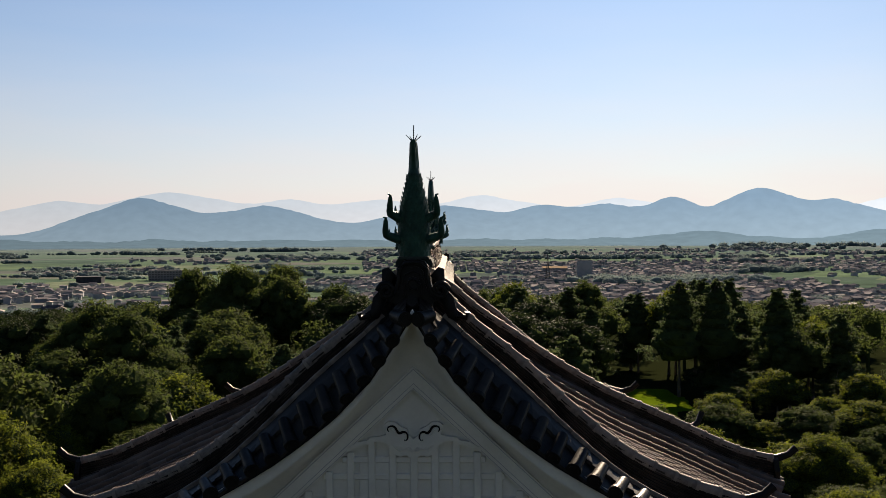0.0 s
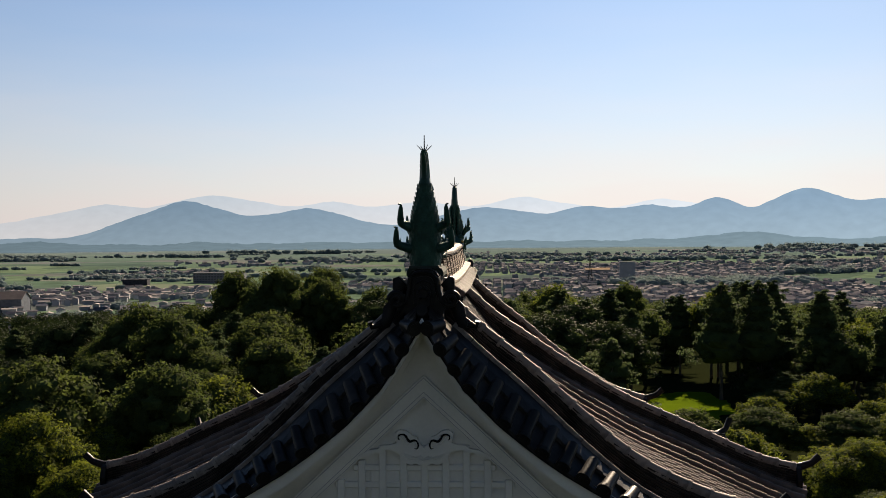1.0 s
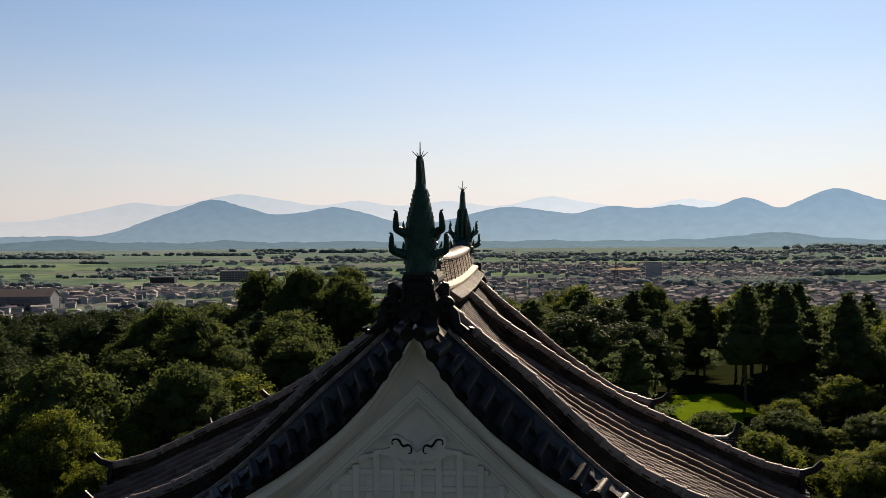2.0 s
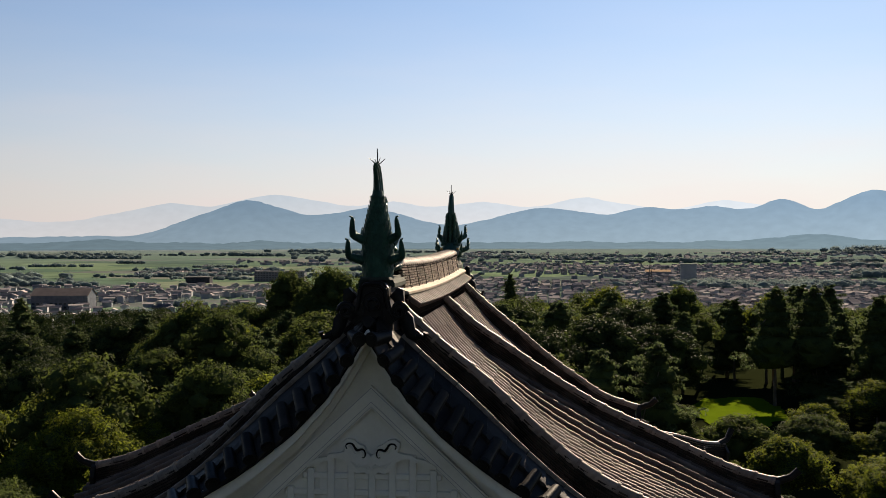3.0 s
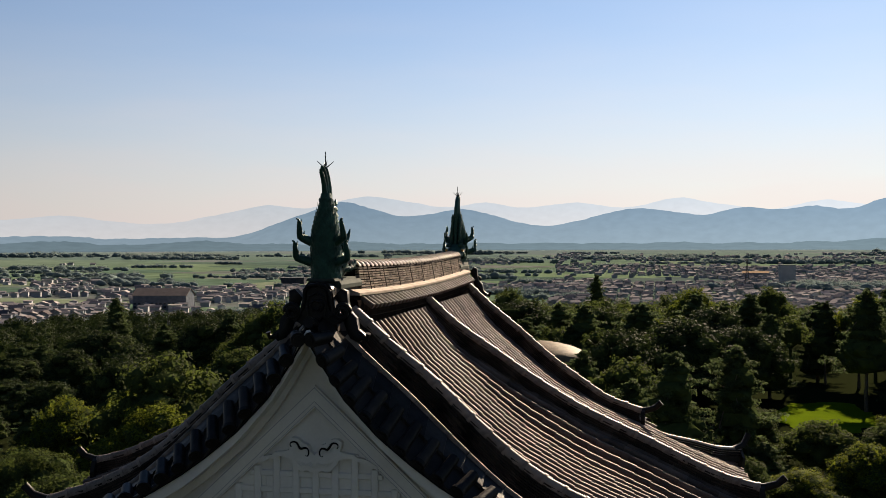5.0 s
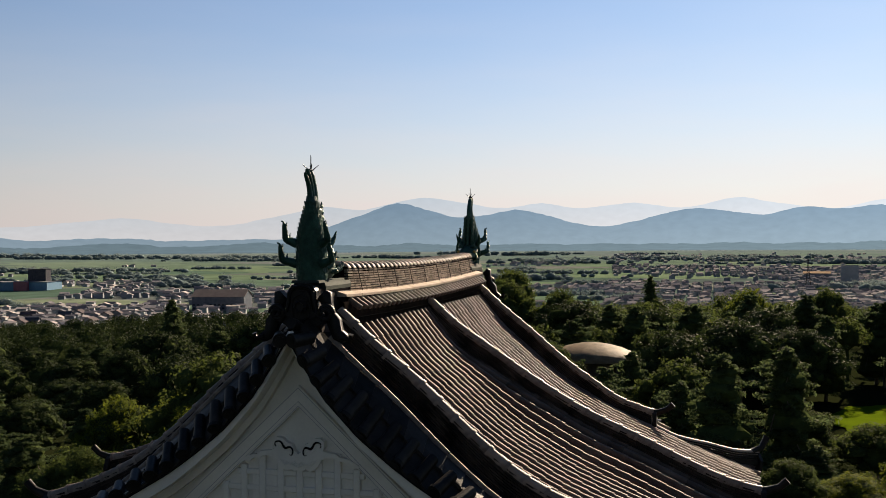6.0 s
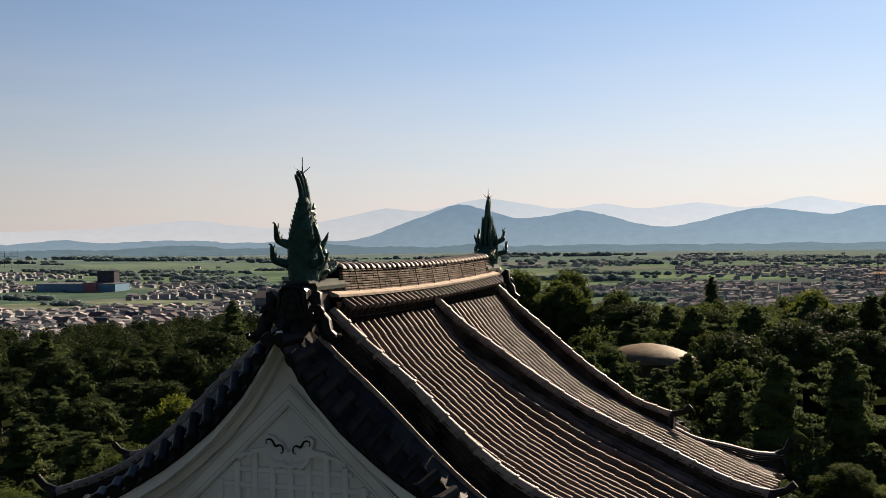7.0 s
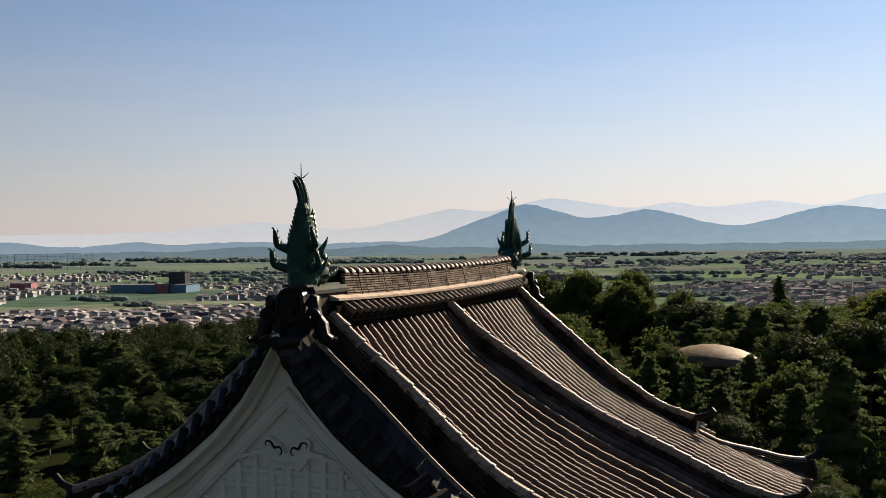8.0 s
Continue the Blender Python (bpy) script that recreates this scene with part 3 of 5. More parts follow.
def verge(side, front):
    """The tiles that hang over the gable's edge, and the thin roll above them."""
    sgn = -1 if front else 1
    y_of = (lambda d: -0.38 - d) if front else (lambda d: LONG + 0.38 + d)
    v = part("verge", bmesh.new(), PAN, keep, "overhanging verge of short round tiles, shade put into their colour")
    def line(x):
        return Vector((side * x, y_of(0), verge_z(x)))
    pts = arc_points(line, 0.45, 5.2, 0.36)
    thin = roll_tile_mesh("verge_roll", 0.355, 0.032, 0.036, CAP)
    for a, b in zip(pts, pts[1:]):
        part("verge_roll", thin, TILE, v).matrix_local = place(a + UP * 0.02, b + UP * 0.02, UP)
    # flat slabs under the thin roll, then concave tiles between short round ones
    def fall(x, k):
        d = 0.66 * k ** 0.8
        return Vector((side * x, y_of(d), (1 - k) * (verge_z(x) - 0.02) + k * (gable_z(x) + 0.01)))
    sheet = Soup()
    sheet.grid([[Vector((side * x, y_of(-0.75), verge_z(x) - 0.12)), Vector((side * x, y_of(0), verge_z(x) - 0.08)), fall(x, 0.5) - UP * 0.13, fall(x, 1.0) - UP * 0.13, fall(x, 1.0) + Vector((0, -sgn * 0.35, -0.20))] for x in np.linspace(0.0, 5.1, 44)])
    # The bed's near-black is shade between the verge tiles, put into colour.
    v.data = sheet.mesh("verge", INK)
    short = roll_tile_mesh("verge_tile", 0.30, 0.082, 0.096, VERGE, 0.06)
    disc = Soup()
    disc.tube([(-0.02, 0, 0.01), (0.04, 0, 0.01)], 0.112, 14)
    disc.tube([(0.03, 0, 0.01), (0.055, 0, 0.01)], 0.07, 12)
    disc = disc.mesh("verge_disc", ORNAMENT)
    cross = arc_points(lambda x: fall(x, 1.0), 0.10, 5.0, 0.335)
    for p, q in zip(cross, cross[1:] + [None]):
        x = abs(p.x)
        m = fall(x + 0.17, 0.38) + UP * 0.055
        up = Vector((side * 0.45, sgn * 0.5, 1))
        part("verge_tile", short, VERGE, v).matrix_local = place(m, p, up, (p - m).length / 0.29)
        part("verge_disc", disc, ORNAMENT, v).matrix_local = place(p, p + (p - m), up)
        if q is None:
            continue
        x2 = abs(q.x)
        flat, slab = Soup(), Soup()
        rows = []
        for k in (0.36, 0.55, 0.75, 0.97):
            rows.append([fall(x + (x2 - x) * u + 0.24 * (1 - k), k) - UP * (0.03 + 0.05 * math.sin(u * math.pi)) for u in (0.0, 0.25, 0.5, 0.75, 1.0)])
        rows.append([p_ - UP * 0.05 for p_ in rows[-1]])
        flat.grid(rows)
        part("verge_pan", flat.mesh("verge_pan", VERGE), VERGE, v)
        lift = random.uniform(0.0, 0.012)
        a0, a1 = x - 0.005, x2 + 0.012
        top = [[fall(xx, k) + UP * (lift - 0.012 + rise) for k in (0.03, 0.22, 0.44)] for xx, rise in ((a0, 0.0), (a1, 0.022))]
        slab.grid(top)
        slab.grid([[top[1][k], top[1][k] - UP * 0.03] for k in range(3)])
        slab.grid([[top[0][2], top[1][2]], [top[0][2] - UP * 0.06, top[1][2] - UP * 0.06]])
        part("verge_slab", slab.mesh("verge_slab", VERGE), VERGE, v)
    return v


def ridge_z(y):
    """The main ridge's crest sags a little in the middle."""
    return -0.27 + 0.09 * ((y - 5.2) / 5.6) ** 2


def main_ridge():
    r = part("main_ridge", bmesh.new(), RIDGE_COURSE, keep, "tall main ridge of thin stacked tiles with a pale ledge")
    s = Soup()
    y0, y1 = 1.05, LONG - 0.75
    courses = 10
    for c in range(courses):
        top = -0.10 - 0.043 * c
        half = 0.215 + 0.008 * c
        n = 34
        for i in range(n):
            a, b = y0 + (y1 - y0) * i / n + 0.005, y0 + (y1 - y0) * (i + 1) / n - 0.005
            off = random.uniform(-0.006, 0.006)
            rows = []
            for y in (a, b):
                z = ridge_z(y) + top + random.uniform(-0.003, 0.003)
                rows.append([Vector((sx * (half + off), y, z + dz)) for sx, dz in ((-1, -0.026), (-1, 0), (1, 0), (1, -0.026))])
            s.grid(rows, True)
            s.cap(rows[0][::-1])
            s.cap(rows[1])
    r.data = s.mesh("main_ridge", RIDGE_COURSE)
    core = Soup()
    core.grid([[Vector((x, y, ridge_z(y) + z)) for x, z in ((-0.21, -0.85), (-0.16, -0.10), (0.16, -0.10), (0.21, -0.85))] for y in np.linspace(y0 - 0.02, y1 + 0.02, 20)], True)
    core.cap([Vector((x, y0 - 0.02, ridge_z(y0) + z)) for x, z in ((-0.21, -0.85), (-0.16, -0.10), (0.16, -0.10), (0.21, -0.85))])
    core.cap([Vector((x, y1 + 0.02, ridge_z(y1) + z)) for x, z in ((-0.21, -0.85), (-0.16, -0.10), (0.16, -0.10), (0.21, -0.85))])
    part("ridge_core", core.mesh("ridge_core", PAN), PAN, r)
    # pale ledge on each side, above the row of round ends
    for side in (-1, 1):
        ledge = Soup()
        n = 13
        for i in range(n):
            a, b = 0.45 + (LONG - 0.9) * i / n + 0.006, 0.45 + (LONG - 0.9) * (i + 1) / n - 0.006
            rows = [[Vector((side * x, y, ridge_z(min(max(y, 0), LONG)) + z)) for x, z in ((0.20, -0.44), (0.42, -0.51), (0.42, -0.55), (0.20, -0.55))] for y in (a, b)]
            ledge.grid(rows, True)
            ledge.cap(rows[0])
            ledge.cap(rows[1][::-1])
        part("ridge_ledge", ledge.mesh("ridge_ledge", MORTAR), MORTAR, r, "pale mortared ledge tiles")
        stub = roll_tile_mesh("ridge_stub", 0.25, 0.052, 0.056, TILE)
        y = 0.75
        while y < LONG - 0.7:
            a = Vector((side * 0.36, y, ridge_z(y) - 0.60))
            part("ridge_stub", stub, TILE, r).matrix_local = place(a, a + Vector((side * 0.2, 0, -0.14)), UP)
            y += 0.27
        back = Soup()
        back.grid([[Vector((side * x, y, ridge_z(y) + z)) for x, z in ((0.25, -0.56), (0.40, -0.64), (0.43, -0.84), (0.43, -1.4))] for y in np.linspace(0.4, LONG - 0.4, 12)])
        for x, z in ((0.45, -0.90),):
            rail = Soup()
            rail.tube([(side * x, y, ridge_z(y) + z) for y in np.linspace(0.5, LONG - 0.6, 30)], 0.014, 6)
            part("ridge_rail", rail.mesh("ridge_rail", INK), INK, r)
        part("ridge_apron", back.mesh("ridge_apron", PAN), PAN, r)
    # caps across the crest
    n = 12
    arch = Soup()
    ring = [[Vector((0.235 * math.sin(a), 0.075 * math.cos(b), -0.10 + (0.075 + 0.065 * math.sin(b)) * math.cos(a * 0.9))) for b in np.linspace(0, math.pi, 6)] for a in np.linspace(-1.55, 1.55, n)]
    arch.grid(ring)
    arch.cap(ring[0])
    arch.cap(ring[-1][::-1])
    bed = Soup()
    bed.grid([[Vector((x, y, ridge_z(y) + z)) for x, z in ((-0.22, -0.13), (-0.20, -0.07), (0, -0.035), (0.20, -0.07), (0.22, -0.13))] for y in np.linspace(y0, y1, 24)])
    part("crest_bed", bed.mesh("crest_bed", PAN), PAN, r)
    arch = arch.mesh("crest_tile", CAP, True)
    y = y0 + 0.1
    while y < y1:
        part("crest_tile", arch, CAP, r).location = (0, y, ridge_z(y))
        y += 0.27
    # wires that tie the courses down
    y = y0 + 0.5
    while y < y1 - 0.3:
        z = ridge_z(y)
        for sx in (-1, 1):
            w = Soup()
            w.tube([(sx * 0.24, y, z - 0.10), (sx * 0.30, y + 0.06, z - 0.48)], 0.007, 5)
            part("tie_wire", w.mesh("tie_wire", IRON), IRON, r)
        y += 1.05
    return r


def ridge_block(front):
    """A block added under the fish's plinth to keep sun off the verge."""
    y0, y1 = (-0.30, 1.06) if front else (LONG - 0.76, LONG + 0.30)
    s = Soup()
    s.prism([(-0.30, -1.55), (-0.24, -0.60), (0.24, -0.60), (0.30, -1.55)], 1, y0, y1)
    part("ridge_block", s.mesh("ridge_block", COURSE), COURSE, keep, "tiled block added under the ridge fish to keep sun out")


def demon_tile(front):
    """The large ornamental tile that closes the main ridge under the fish."""
    g = -1 if front else 1
    y = -0.42 if front else LONG + 0.42
    d = part("ridge_end_tile", bmesh.new(), ORNAMENT, keep, "large dark ornamental ridge-end tile with scrolls")
    s = Soup()
    outline = [(-0.40, -1.08), (-0.30, -0.98), (-0.25, -0.80), (-0.235, -0.62), (-0.17, -0.53), (-0.08, -0.50), (0.08, -0.50), (0.17, -0.53), (0.235, -0.62), (0.25, -0.80), (0.30, -0.98), (0.40, -1.08), (0.26, -1.16), (0.12, -1.14), (0, -1.28), (-0.12, -1.14), (-0.26, -1.16)]
    s.prism(outline, 1, y, y - g * 0.3)
    inner = [(x * 0.66, -0.82 + (z + 0.82) * 0.66) for x, z in outline]
    s.prism(inner, 1, y + g * 0.05, y - g * 0.05)
    for sx in (-1, 1):
        # raised rim and horns
        s.tube([(sx * 0.36, y + g * 0.03, -1.10), (sx * 0.26, y + g * 0.03, -0.98), (sx * 0.215, y + g * 0.03, -0.80), (sx * 0.20, y + g * 0.03, -0.64), (sx * 0.12, y + g * 0.03, -0.56), (0, y + g * 0.03, -0.54)], 0.03, 8)
        s.tube([(sx * 0.13, y + g * 0.05, -1.02), (sx * 0.15, y + g * 0.05, -0.84), (sx * 0.11, y + g * 0.05, -0.72), (0, y + g * 0.05, -0.67)], 0.018, 8)
    s.tube([(0, y, -0.86), (0, y + g * 0.09, -0.86)], 0.11, 16)
    for k in range(6):
        a = k * math.pi / 3
        s.tube([(0.06 * math.cos(a), y + g * 0.10, -0.86 + 0.06 * math.sin(a)), (0.10 * math.cos(a), y + g * 0.08, -0.86 + 0.10 * math.sin(a))], [0.035, 0.02], 8)
    d.data = s.mesh("ridge_end_tile", ORNAMENT)
    for sx in (-1, 1):
        # spiral scroll at the side, then the long fin that runs down the verge
        c = Soup()
        pts, rad = [], []
        for i in range(26):
            a = i / 25 * 3.6 * math.pi
            q = 0.16 * (1 - i / 34)
            pts.append((sx * (0.40 + 0.78 * q * math.cos(a)), y + g * (0.02 + 0.002 * i), -0.96 + 0.78 * q * math.sin(a)))
            rad.append(0.045 - 0.0008 * i)
        c.tube(pts, rad, 8)
        part("scroll", c.mesh("scroll", ORNAMENT, True), ORNAMENT, d)
        f = Soup()
        line = [(0.30, -0.68), (0.36, -0.74), (0.41, -0.86), (0.44, -1.0), (0.50, -1.16), (0.56, -1.30), (0.70, -1.36)]
        rows = []
        for i, (x, z) in enumerate(line):
            w = 0.07 + 0.03 * math.sin(i * 1.9)
            rows.append([Vector((sx * (x - 0.05), y, z - 0.06)), Vector((sx * (x + w), y, z + w)), Vector((sx * (x + w), y - g * 0.16, z + w)), Vector((sx * (x - 0.05), y - g * 0.16, z - 0.06))])
        f.grid(rows, True)
        f.cap(rows[0])
        f.cap(rows[-1][::-1])
        f.tube([(sx * 0.64, y, -1.33), (sx * 0.78, y - g * 0.02, -1.36), (sx * 0.80, y, -1.28)], 0.045, 8)
        part("side_fin", f.mesh("side_fin", ORNAMENT, True), ORNAMENT, d)
    b = Soup()
    b.prism([(-0.25, -0.50), (0.25, -0.50), (0.28, -0.56), (0.28, -0.62), (-0.28, -0.62), (-0.28, -0.56)], 1, y - g * 0.32, y - g * 1.5)
    b.prism([(-0.22, -0.46), (0.22, -0.46), (0.235, -0.50), (-0.235, -0.50)], 1, y - g * 0.14, y - g * 1.30)
    part("fish_plinth", b.mesh("fish_plinth", PLINTH), PLINTH, d, "grey green plinth slab")
    t = Soup()
    t.tube([(0, y + g * 0.02, -1.22), (0, y + g * 0.25, -1.12), (0, y + g * 0.45, -1.08)], 0.085, 10)
    part("bird_perch", t.mesh("bird_perch", ORNAMENT, True), ORNAMENT, d, "round projecting tile")


def gable(front):
    """The plastered gable: bargeboards in two steps, a ribbed field and a hanging scroll ornament."""
    g = -1 if front else 1
    o = 0.0 if front else LONG
    def ypos(d):
        return o + g * d
    wall = part("gable", bmesh.new(), PLASTER, keep, "white plaster gable field")
    xs = [i * 0.1 for i in range(-42, 43)]
    s = Soup()
    field = [(x, gable_z(x) - 0.06) for x in xs]
    s.prism(field + [(4.2, -5.0), (-4.2, -5.0)], 1, ypos(0.52), ypos(0.25))
    wall.data = s.mesh("gable", PLASTER)
    def board(name, top, bottom, d0, d1, label=""):
        for sx in (-1, 1):
            b = Soup()
            up, low = [], []
            for i in range(40):
                x = 0.0 + i * 0.11
                up.append((sx * x, gable_z(x) - top))
                low.append((sx * x, gable_z(x) - bottom(x)))
            b.prism(up + low[::-1], 1, ypos(d0), ypos(d1))
            part(name, b.mesh(name, PLASTER), PLASTER, wall, label)
    board("bargeboard", 0.02, lambda x: 0.20 + 0.06 * min(x, 2), 0.97, 0.60, "plastered bargeboard")
    board("inner_board", 0.12, lambda x: 0.34 + 0.06 * min(x, 3), 0.66, 0.50)
    # thin straight chevrons across the field, darker plaster in place of their shade
    for top, high in ((-2.09, 0.016), (-2.30, 0.012), (-2.37, 0.010)):
        for sx in (-1, 1):
            b = Soup()
            reach = 2.7
            b.prism([(0, top), (sx * reach, top - 0.93 * reach), (sx * reach, top - high - 0.93 * reach), (0, top - high)], 1, ypos(0.51), ypos(0.607))
            part("moulding", b.mesh("moulding", LINE), LINE, wall)
    for sx in (-1, 1):
        b = Soup()
        b.prism([(0, -2.06), (sx * 2.75, -2.06 - 0.93 * 2.75), (sx * 2.75, -2.40 - 0.93 * 2.75), (0, -2.40)], 1, ypos(0.51), ypos(0.602))
        part("chevron_board", b.mesh("chevron_board", PLASTER), PLASTER, wall)
    # ribs of the field, under a stepped top rail
    def slab(name, x0, x1, z0, z1, d):
        b = bmesh.new()
        box(b, x0, x1, ypos(0.50), ypos(d), z0, z1)
        bmesh.ops.bevel(b, geom=b.edges[:], offset=0.012, segments=1, affect='EDGES')
        return part(name, b, PLASTER, wall)
    for k in range(-7, 8):
        x = k * 0.31
        top = min(-3.10, -2.45 - 0.93 * abs(x))
        slab("rib", x - 0.055, x + 0.055, -5.0, top, 0.580)
    for z in (-3.43, -3.68, -4.02, -4.36):
        reach = (-2.45 - z) / 0.93
        slab("cross_rib", -reach, reach, z - 0.045, z + 0.045, 0.568)
    slab("panel", -0.80, -0.36, -4.30, -3.46, 0.555)
    # hanging ornament: a lobed plaster plate with two hooked scrolls, and scalloped arms over the ribs
    orn = part("gable_pendant", bmesh.new(), PLASTER, wall, "plaster pendant with two hooked scrolls")
    s = Soup()
    upper = [(0.0, -3.12), (0.07, -3.06), (0.10, -2.97), (0.18, -2.94), (0.26, -2.875), (0.36, -2.86), (0.43, -2.91), (0.43, -3.0), (0.40, -3.05), (0.50, -3.08), (0.62, -3.09), (0.68, -3.14), (0.82, -3.16), (0.98, -3.25)]
    lower = [(0.98, -3.31), (0.90, -3.25), (0.82, -3.26), (0.74, -3.20), (0.64, -3.20), (0.57, -3.15), (0.46, -3.16), (0.38, -3.19), (0.34, -3.27), (0.27, -3.34), (0.19, -3.38), (0.12, -3.34), (0.06, -3.385), (0.0, -3.35)]
    half = upper + lower
    outline = half + [(-x, z) for x, z in reversed(half)][1:-1]
    s.prism(outline, 1, ypos(0.50), ypos(0.625))
    for q in (0.0, 0.05, 0.10):
        for sx in (-1, 1):
            s.tube([(sx * (0.30 - 0.8 * q), ypos(0.625), -3.20 - 0.3 * q), (sx * (0.22 - q), ypos(0.632), -3.29 + 0.2 * q), (sx * (0.12 - 0.6 * q), ypos(0.632), -3.26 + 0.3 * q), (sx * 0.02, ypos(0.632), -3.31 + 0.4 * q)], 0.010, 6)
    orn.data = s.mesh("gable_pendant", PLASTER)
    for sx in (-1, 1):
        # a crescent from one curl to the other, over a raised plaster bead
        bend = [(0.36, -2.955), (0.378, -2.93), (0.372, -2.895), (0.34, -2.876), (0.295, -2.878), (0.262, -2.905), (0.24, -2.945), (0.205, -2.978), (0.155, -2.962), (0.113, -2.968), (0.087, -3.01), (0.09, -3.06), (0.115, -3.085), (0.142, -3.07)]
        fine, rad = [], []
        for k in range(len(bend) - 1):
            p0, p1, p2, p3 = (Vector(bend[min(max(k + q, 0), len(bend) - 1)]) for q in (-1, 0, 1, 2))
            for u in (0.0, 0.25, 0.5, 0.75):
                fine.append(0.5 * (2 * p1 + (p2 - p0) * u + (2 * p0 - 5 * p1 + 4 * p2 - p3) * u * u + (3 * p1 - p0 - 3 * p2 + p3) * u ** 3))
        for k in range(len(fine)):
            u = k / (len(fine) - 1)
            rad.append(0.007 + 0.012 * math.sin(math.pi * u) * (0.6 + 0.4 * abs(math.cos(2 * math.pi * u))))
        c = Soup()
        c.tube([(sx * p.x, ypos(0.628), p.y - 0.05) for p in fine], rad, 8)
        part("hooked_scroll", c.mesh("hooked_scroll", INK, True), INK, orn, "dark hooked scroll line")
        bead = Soup()
        bead.tube([(sx * (p.x + 0.03), ypos(0.622), p.y - 0.085) for p in fine[2:-6]], 0.014, 8)
        part("plaster_bead", bead.mesh("plaster_bead", PLASTER, True), PLASTER, orn)
    return wall


def ridge_fish(front):
    """The bronze fish with its tail in the air: scaled body, four curled fins, head biting the ridge, forked tail and a bird spike."""
    g = 1 if front else -1
    f = thing("ridge_fish", (0, 0 if front else LONG, -0.47), "weathered green bronze fish finial with raised tail on the ridge", "roof ornament", "pair of ridge fish")
    s = Soup()
    prof = [(-0.02, 0.225, 0.30, 0.03), (0.12, 0.24, 0.31, 0.04), (0.30, 0.24, 0.29, 0.02), (0.45, 0.235, 0.265, 0.00), (0.60, 0.222, 0.25, -0.02), (0.75, 0.20, 0.24, -0.02), (0.88, 0.172, 0.23, 0.0), (1.0, 0.143, 0.20, 0.02), (1.12, 0.115, 0.17, 0.03), (1.24, 0.095, 0.145, 0.03), (1.34, 0.075, 0.12, 0.02)]
    rows = []
    for z, rx, ry, off in prof:
        rows.append([Vector((rx * math.cos(a), g * off + ry * math.sin(a), z)) for a in np.linspace(0, 2 * math.pi, 24, endpoint=False)])
    s.grid(rows, True)
    s.cap(rows[0][::-1])
    s.cap(rows[-1])
    part("body", s.mesh("body", BRONZE, True), BRONZE, f)
    # overlapping scales
    sc = Soup()
    for k in range(18):
        z = 0.02 + k * 0.068
        j = max(i for i in range(len(prof)) if prof[i][0] <= z)
        (z0, a0, b0, o0), (z1, a1, b1, o1) = prof[j], prof[min(j + 1, len(prof) - 1)]
        t = (z - z0) / max(z1 - z0, 1e-6)
        rx, ry, off = a0 + (a1 - a0) * t, b0 + (b1 - b0) * t, o0 + (o1 - o0) * t
        n = max(int(2 * math.pi * rx / 0.10), 7)
        for i in range(n):
            a = 2 * math.pi * (i + 0.5 * (k % 2)) / n
            c, d = math.cos(a), math.sin(a)
            w = math.pi / n * 1.05
            def pt(da, dz, out):
                return Vector(((rx + out) * math.cos(a + da), g * off + (ry + out) * math.sin(a + da), z + dz))
            base = len(sc.v)
            sc.v.extend([pt(-w, 0.02, 0.001), pt(-w * 0.7, 0.07, 0.010), pt(0, 0.092, 0.013), pt(w * 0.7, 0.07, 0.010), pt(w, 0.02, 0.001), pt(0, -0.02, 0.004), pt(0, 0.04, 0.013)])
            sc.f.extend([(base + q, base + q + 1, base + 6) for q in range(4)] + [(base + 4, base + 5, base + 6), (base + 5, base, base + 6)])
    part("scale_coat", sc.mesh("scale_coat", BRONZE), BRONZE, f)
    # tail: a tall bundle of ribbed blades that lean back and spread at the tips
    for root, tip, top, wide in ((-0.11, -0.285, 1.70, 0.044), (-0.05, -0.205, 1.76, 0.052), (0.015, -0.12, 1.77, 0.054), (0.08, -0.035, 1.73, 0.050), (0.135, 0.045, 1.64, 0.040)):
        t = Soup()
        rows = []
        for i in range(13):
            u = i / 12
            z = 1.10 + (top - 1.10) * u
            y = g * (0.03 + root * (1 - 0.3 * u) + 0.05 * math.sin(u * math.pi) + (tip - root * 0.7) * u ** 2.4)
            blunt = min(1.0, ((1 - u) / 0.10 + 0.12)) ** 0.5
            wy, wx = wide * (1.15 - 0.25 * u) * blunt, (0.088 - 0.042 * u) * (1 - 4 * abs(root - 0.015)) * blunt + 0.01
            rows.append([Vector((wx * math.cos(a), y + wy * math.sin(a), z)) for a in np.linspace(0, 2 * math.pi, 12, endpoint=False)])
        t.grid(rows, True)
        t.cap(rows[-1])
        part("tail_blade", t.mesh("tail_blade", BRONZE, True), BRONZE, f)
    # flame-like fins, layer over layer, up the inner back
    for k in range(8):
        for sx in (-1, 0, 1):
            d = Soup()
            z = 0.42 + k * 0.095
            ry = (0.25, 0.245, 0.235, 0.225, 0.20, 0.17, 0.14, 0.115)[k]
            p = Vector((sx * 0.075, g * (ry * 0.9 - abs(sx) * 0.03), z))
            d.tube([p, p + Vector((sx * 0.02, g * 0.075, 0.03)), p + Vector((sx * 0.025, g * 0.125, 0.09)), p + Vector((sx * 0.02, g * 0.13, 0.17))], [0.055, 0.05, 0.035, 0.006], 7)
            part("dorsal_fin", d.mesh("dorsal_fin", BRONZE, True), BRONZE, f)
    # two pairs of curled side fins
    for sx in (-1, 1):
        for z, out, tall in ((0.58, 0.36, 0.34), (0.26, 0.43, 0.32)):
            fin = Soup()
            pts, rad = [], []
            for i in range(10):
                u = i / 9
                pts.append((sx * (0.20 + (out - 0.20) * (1 - (1 - u) ** 3) + 0.02 * math.sin(u * 5)), -g * (0.10 + 0.22 * u), z + tall * u ** 1.6 + 0.02 * math.sin(u * 9)))
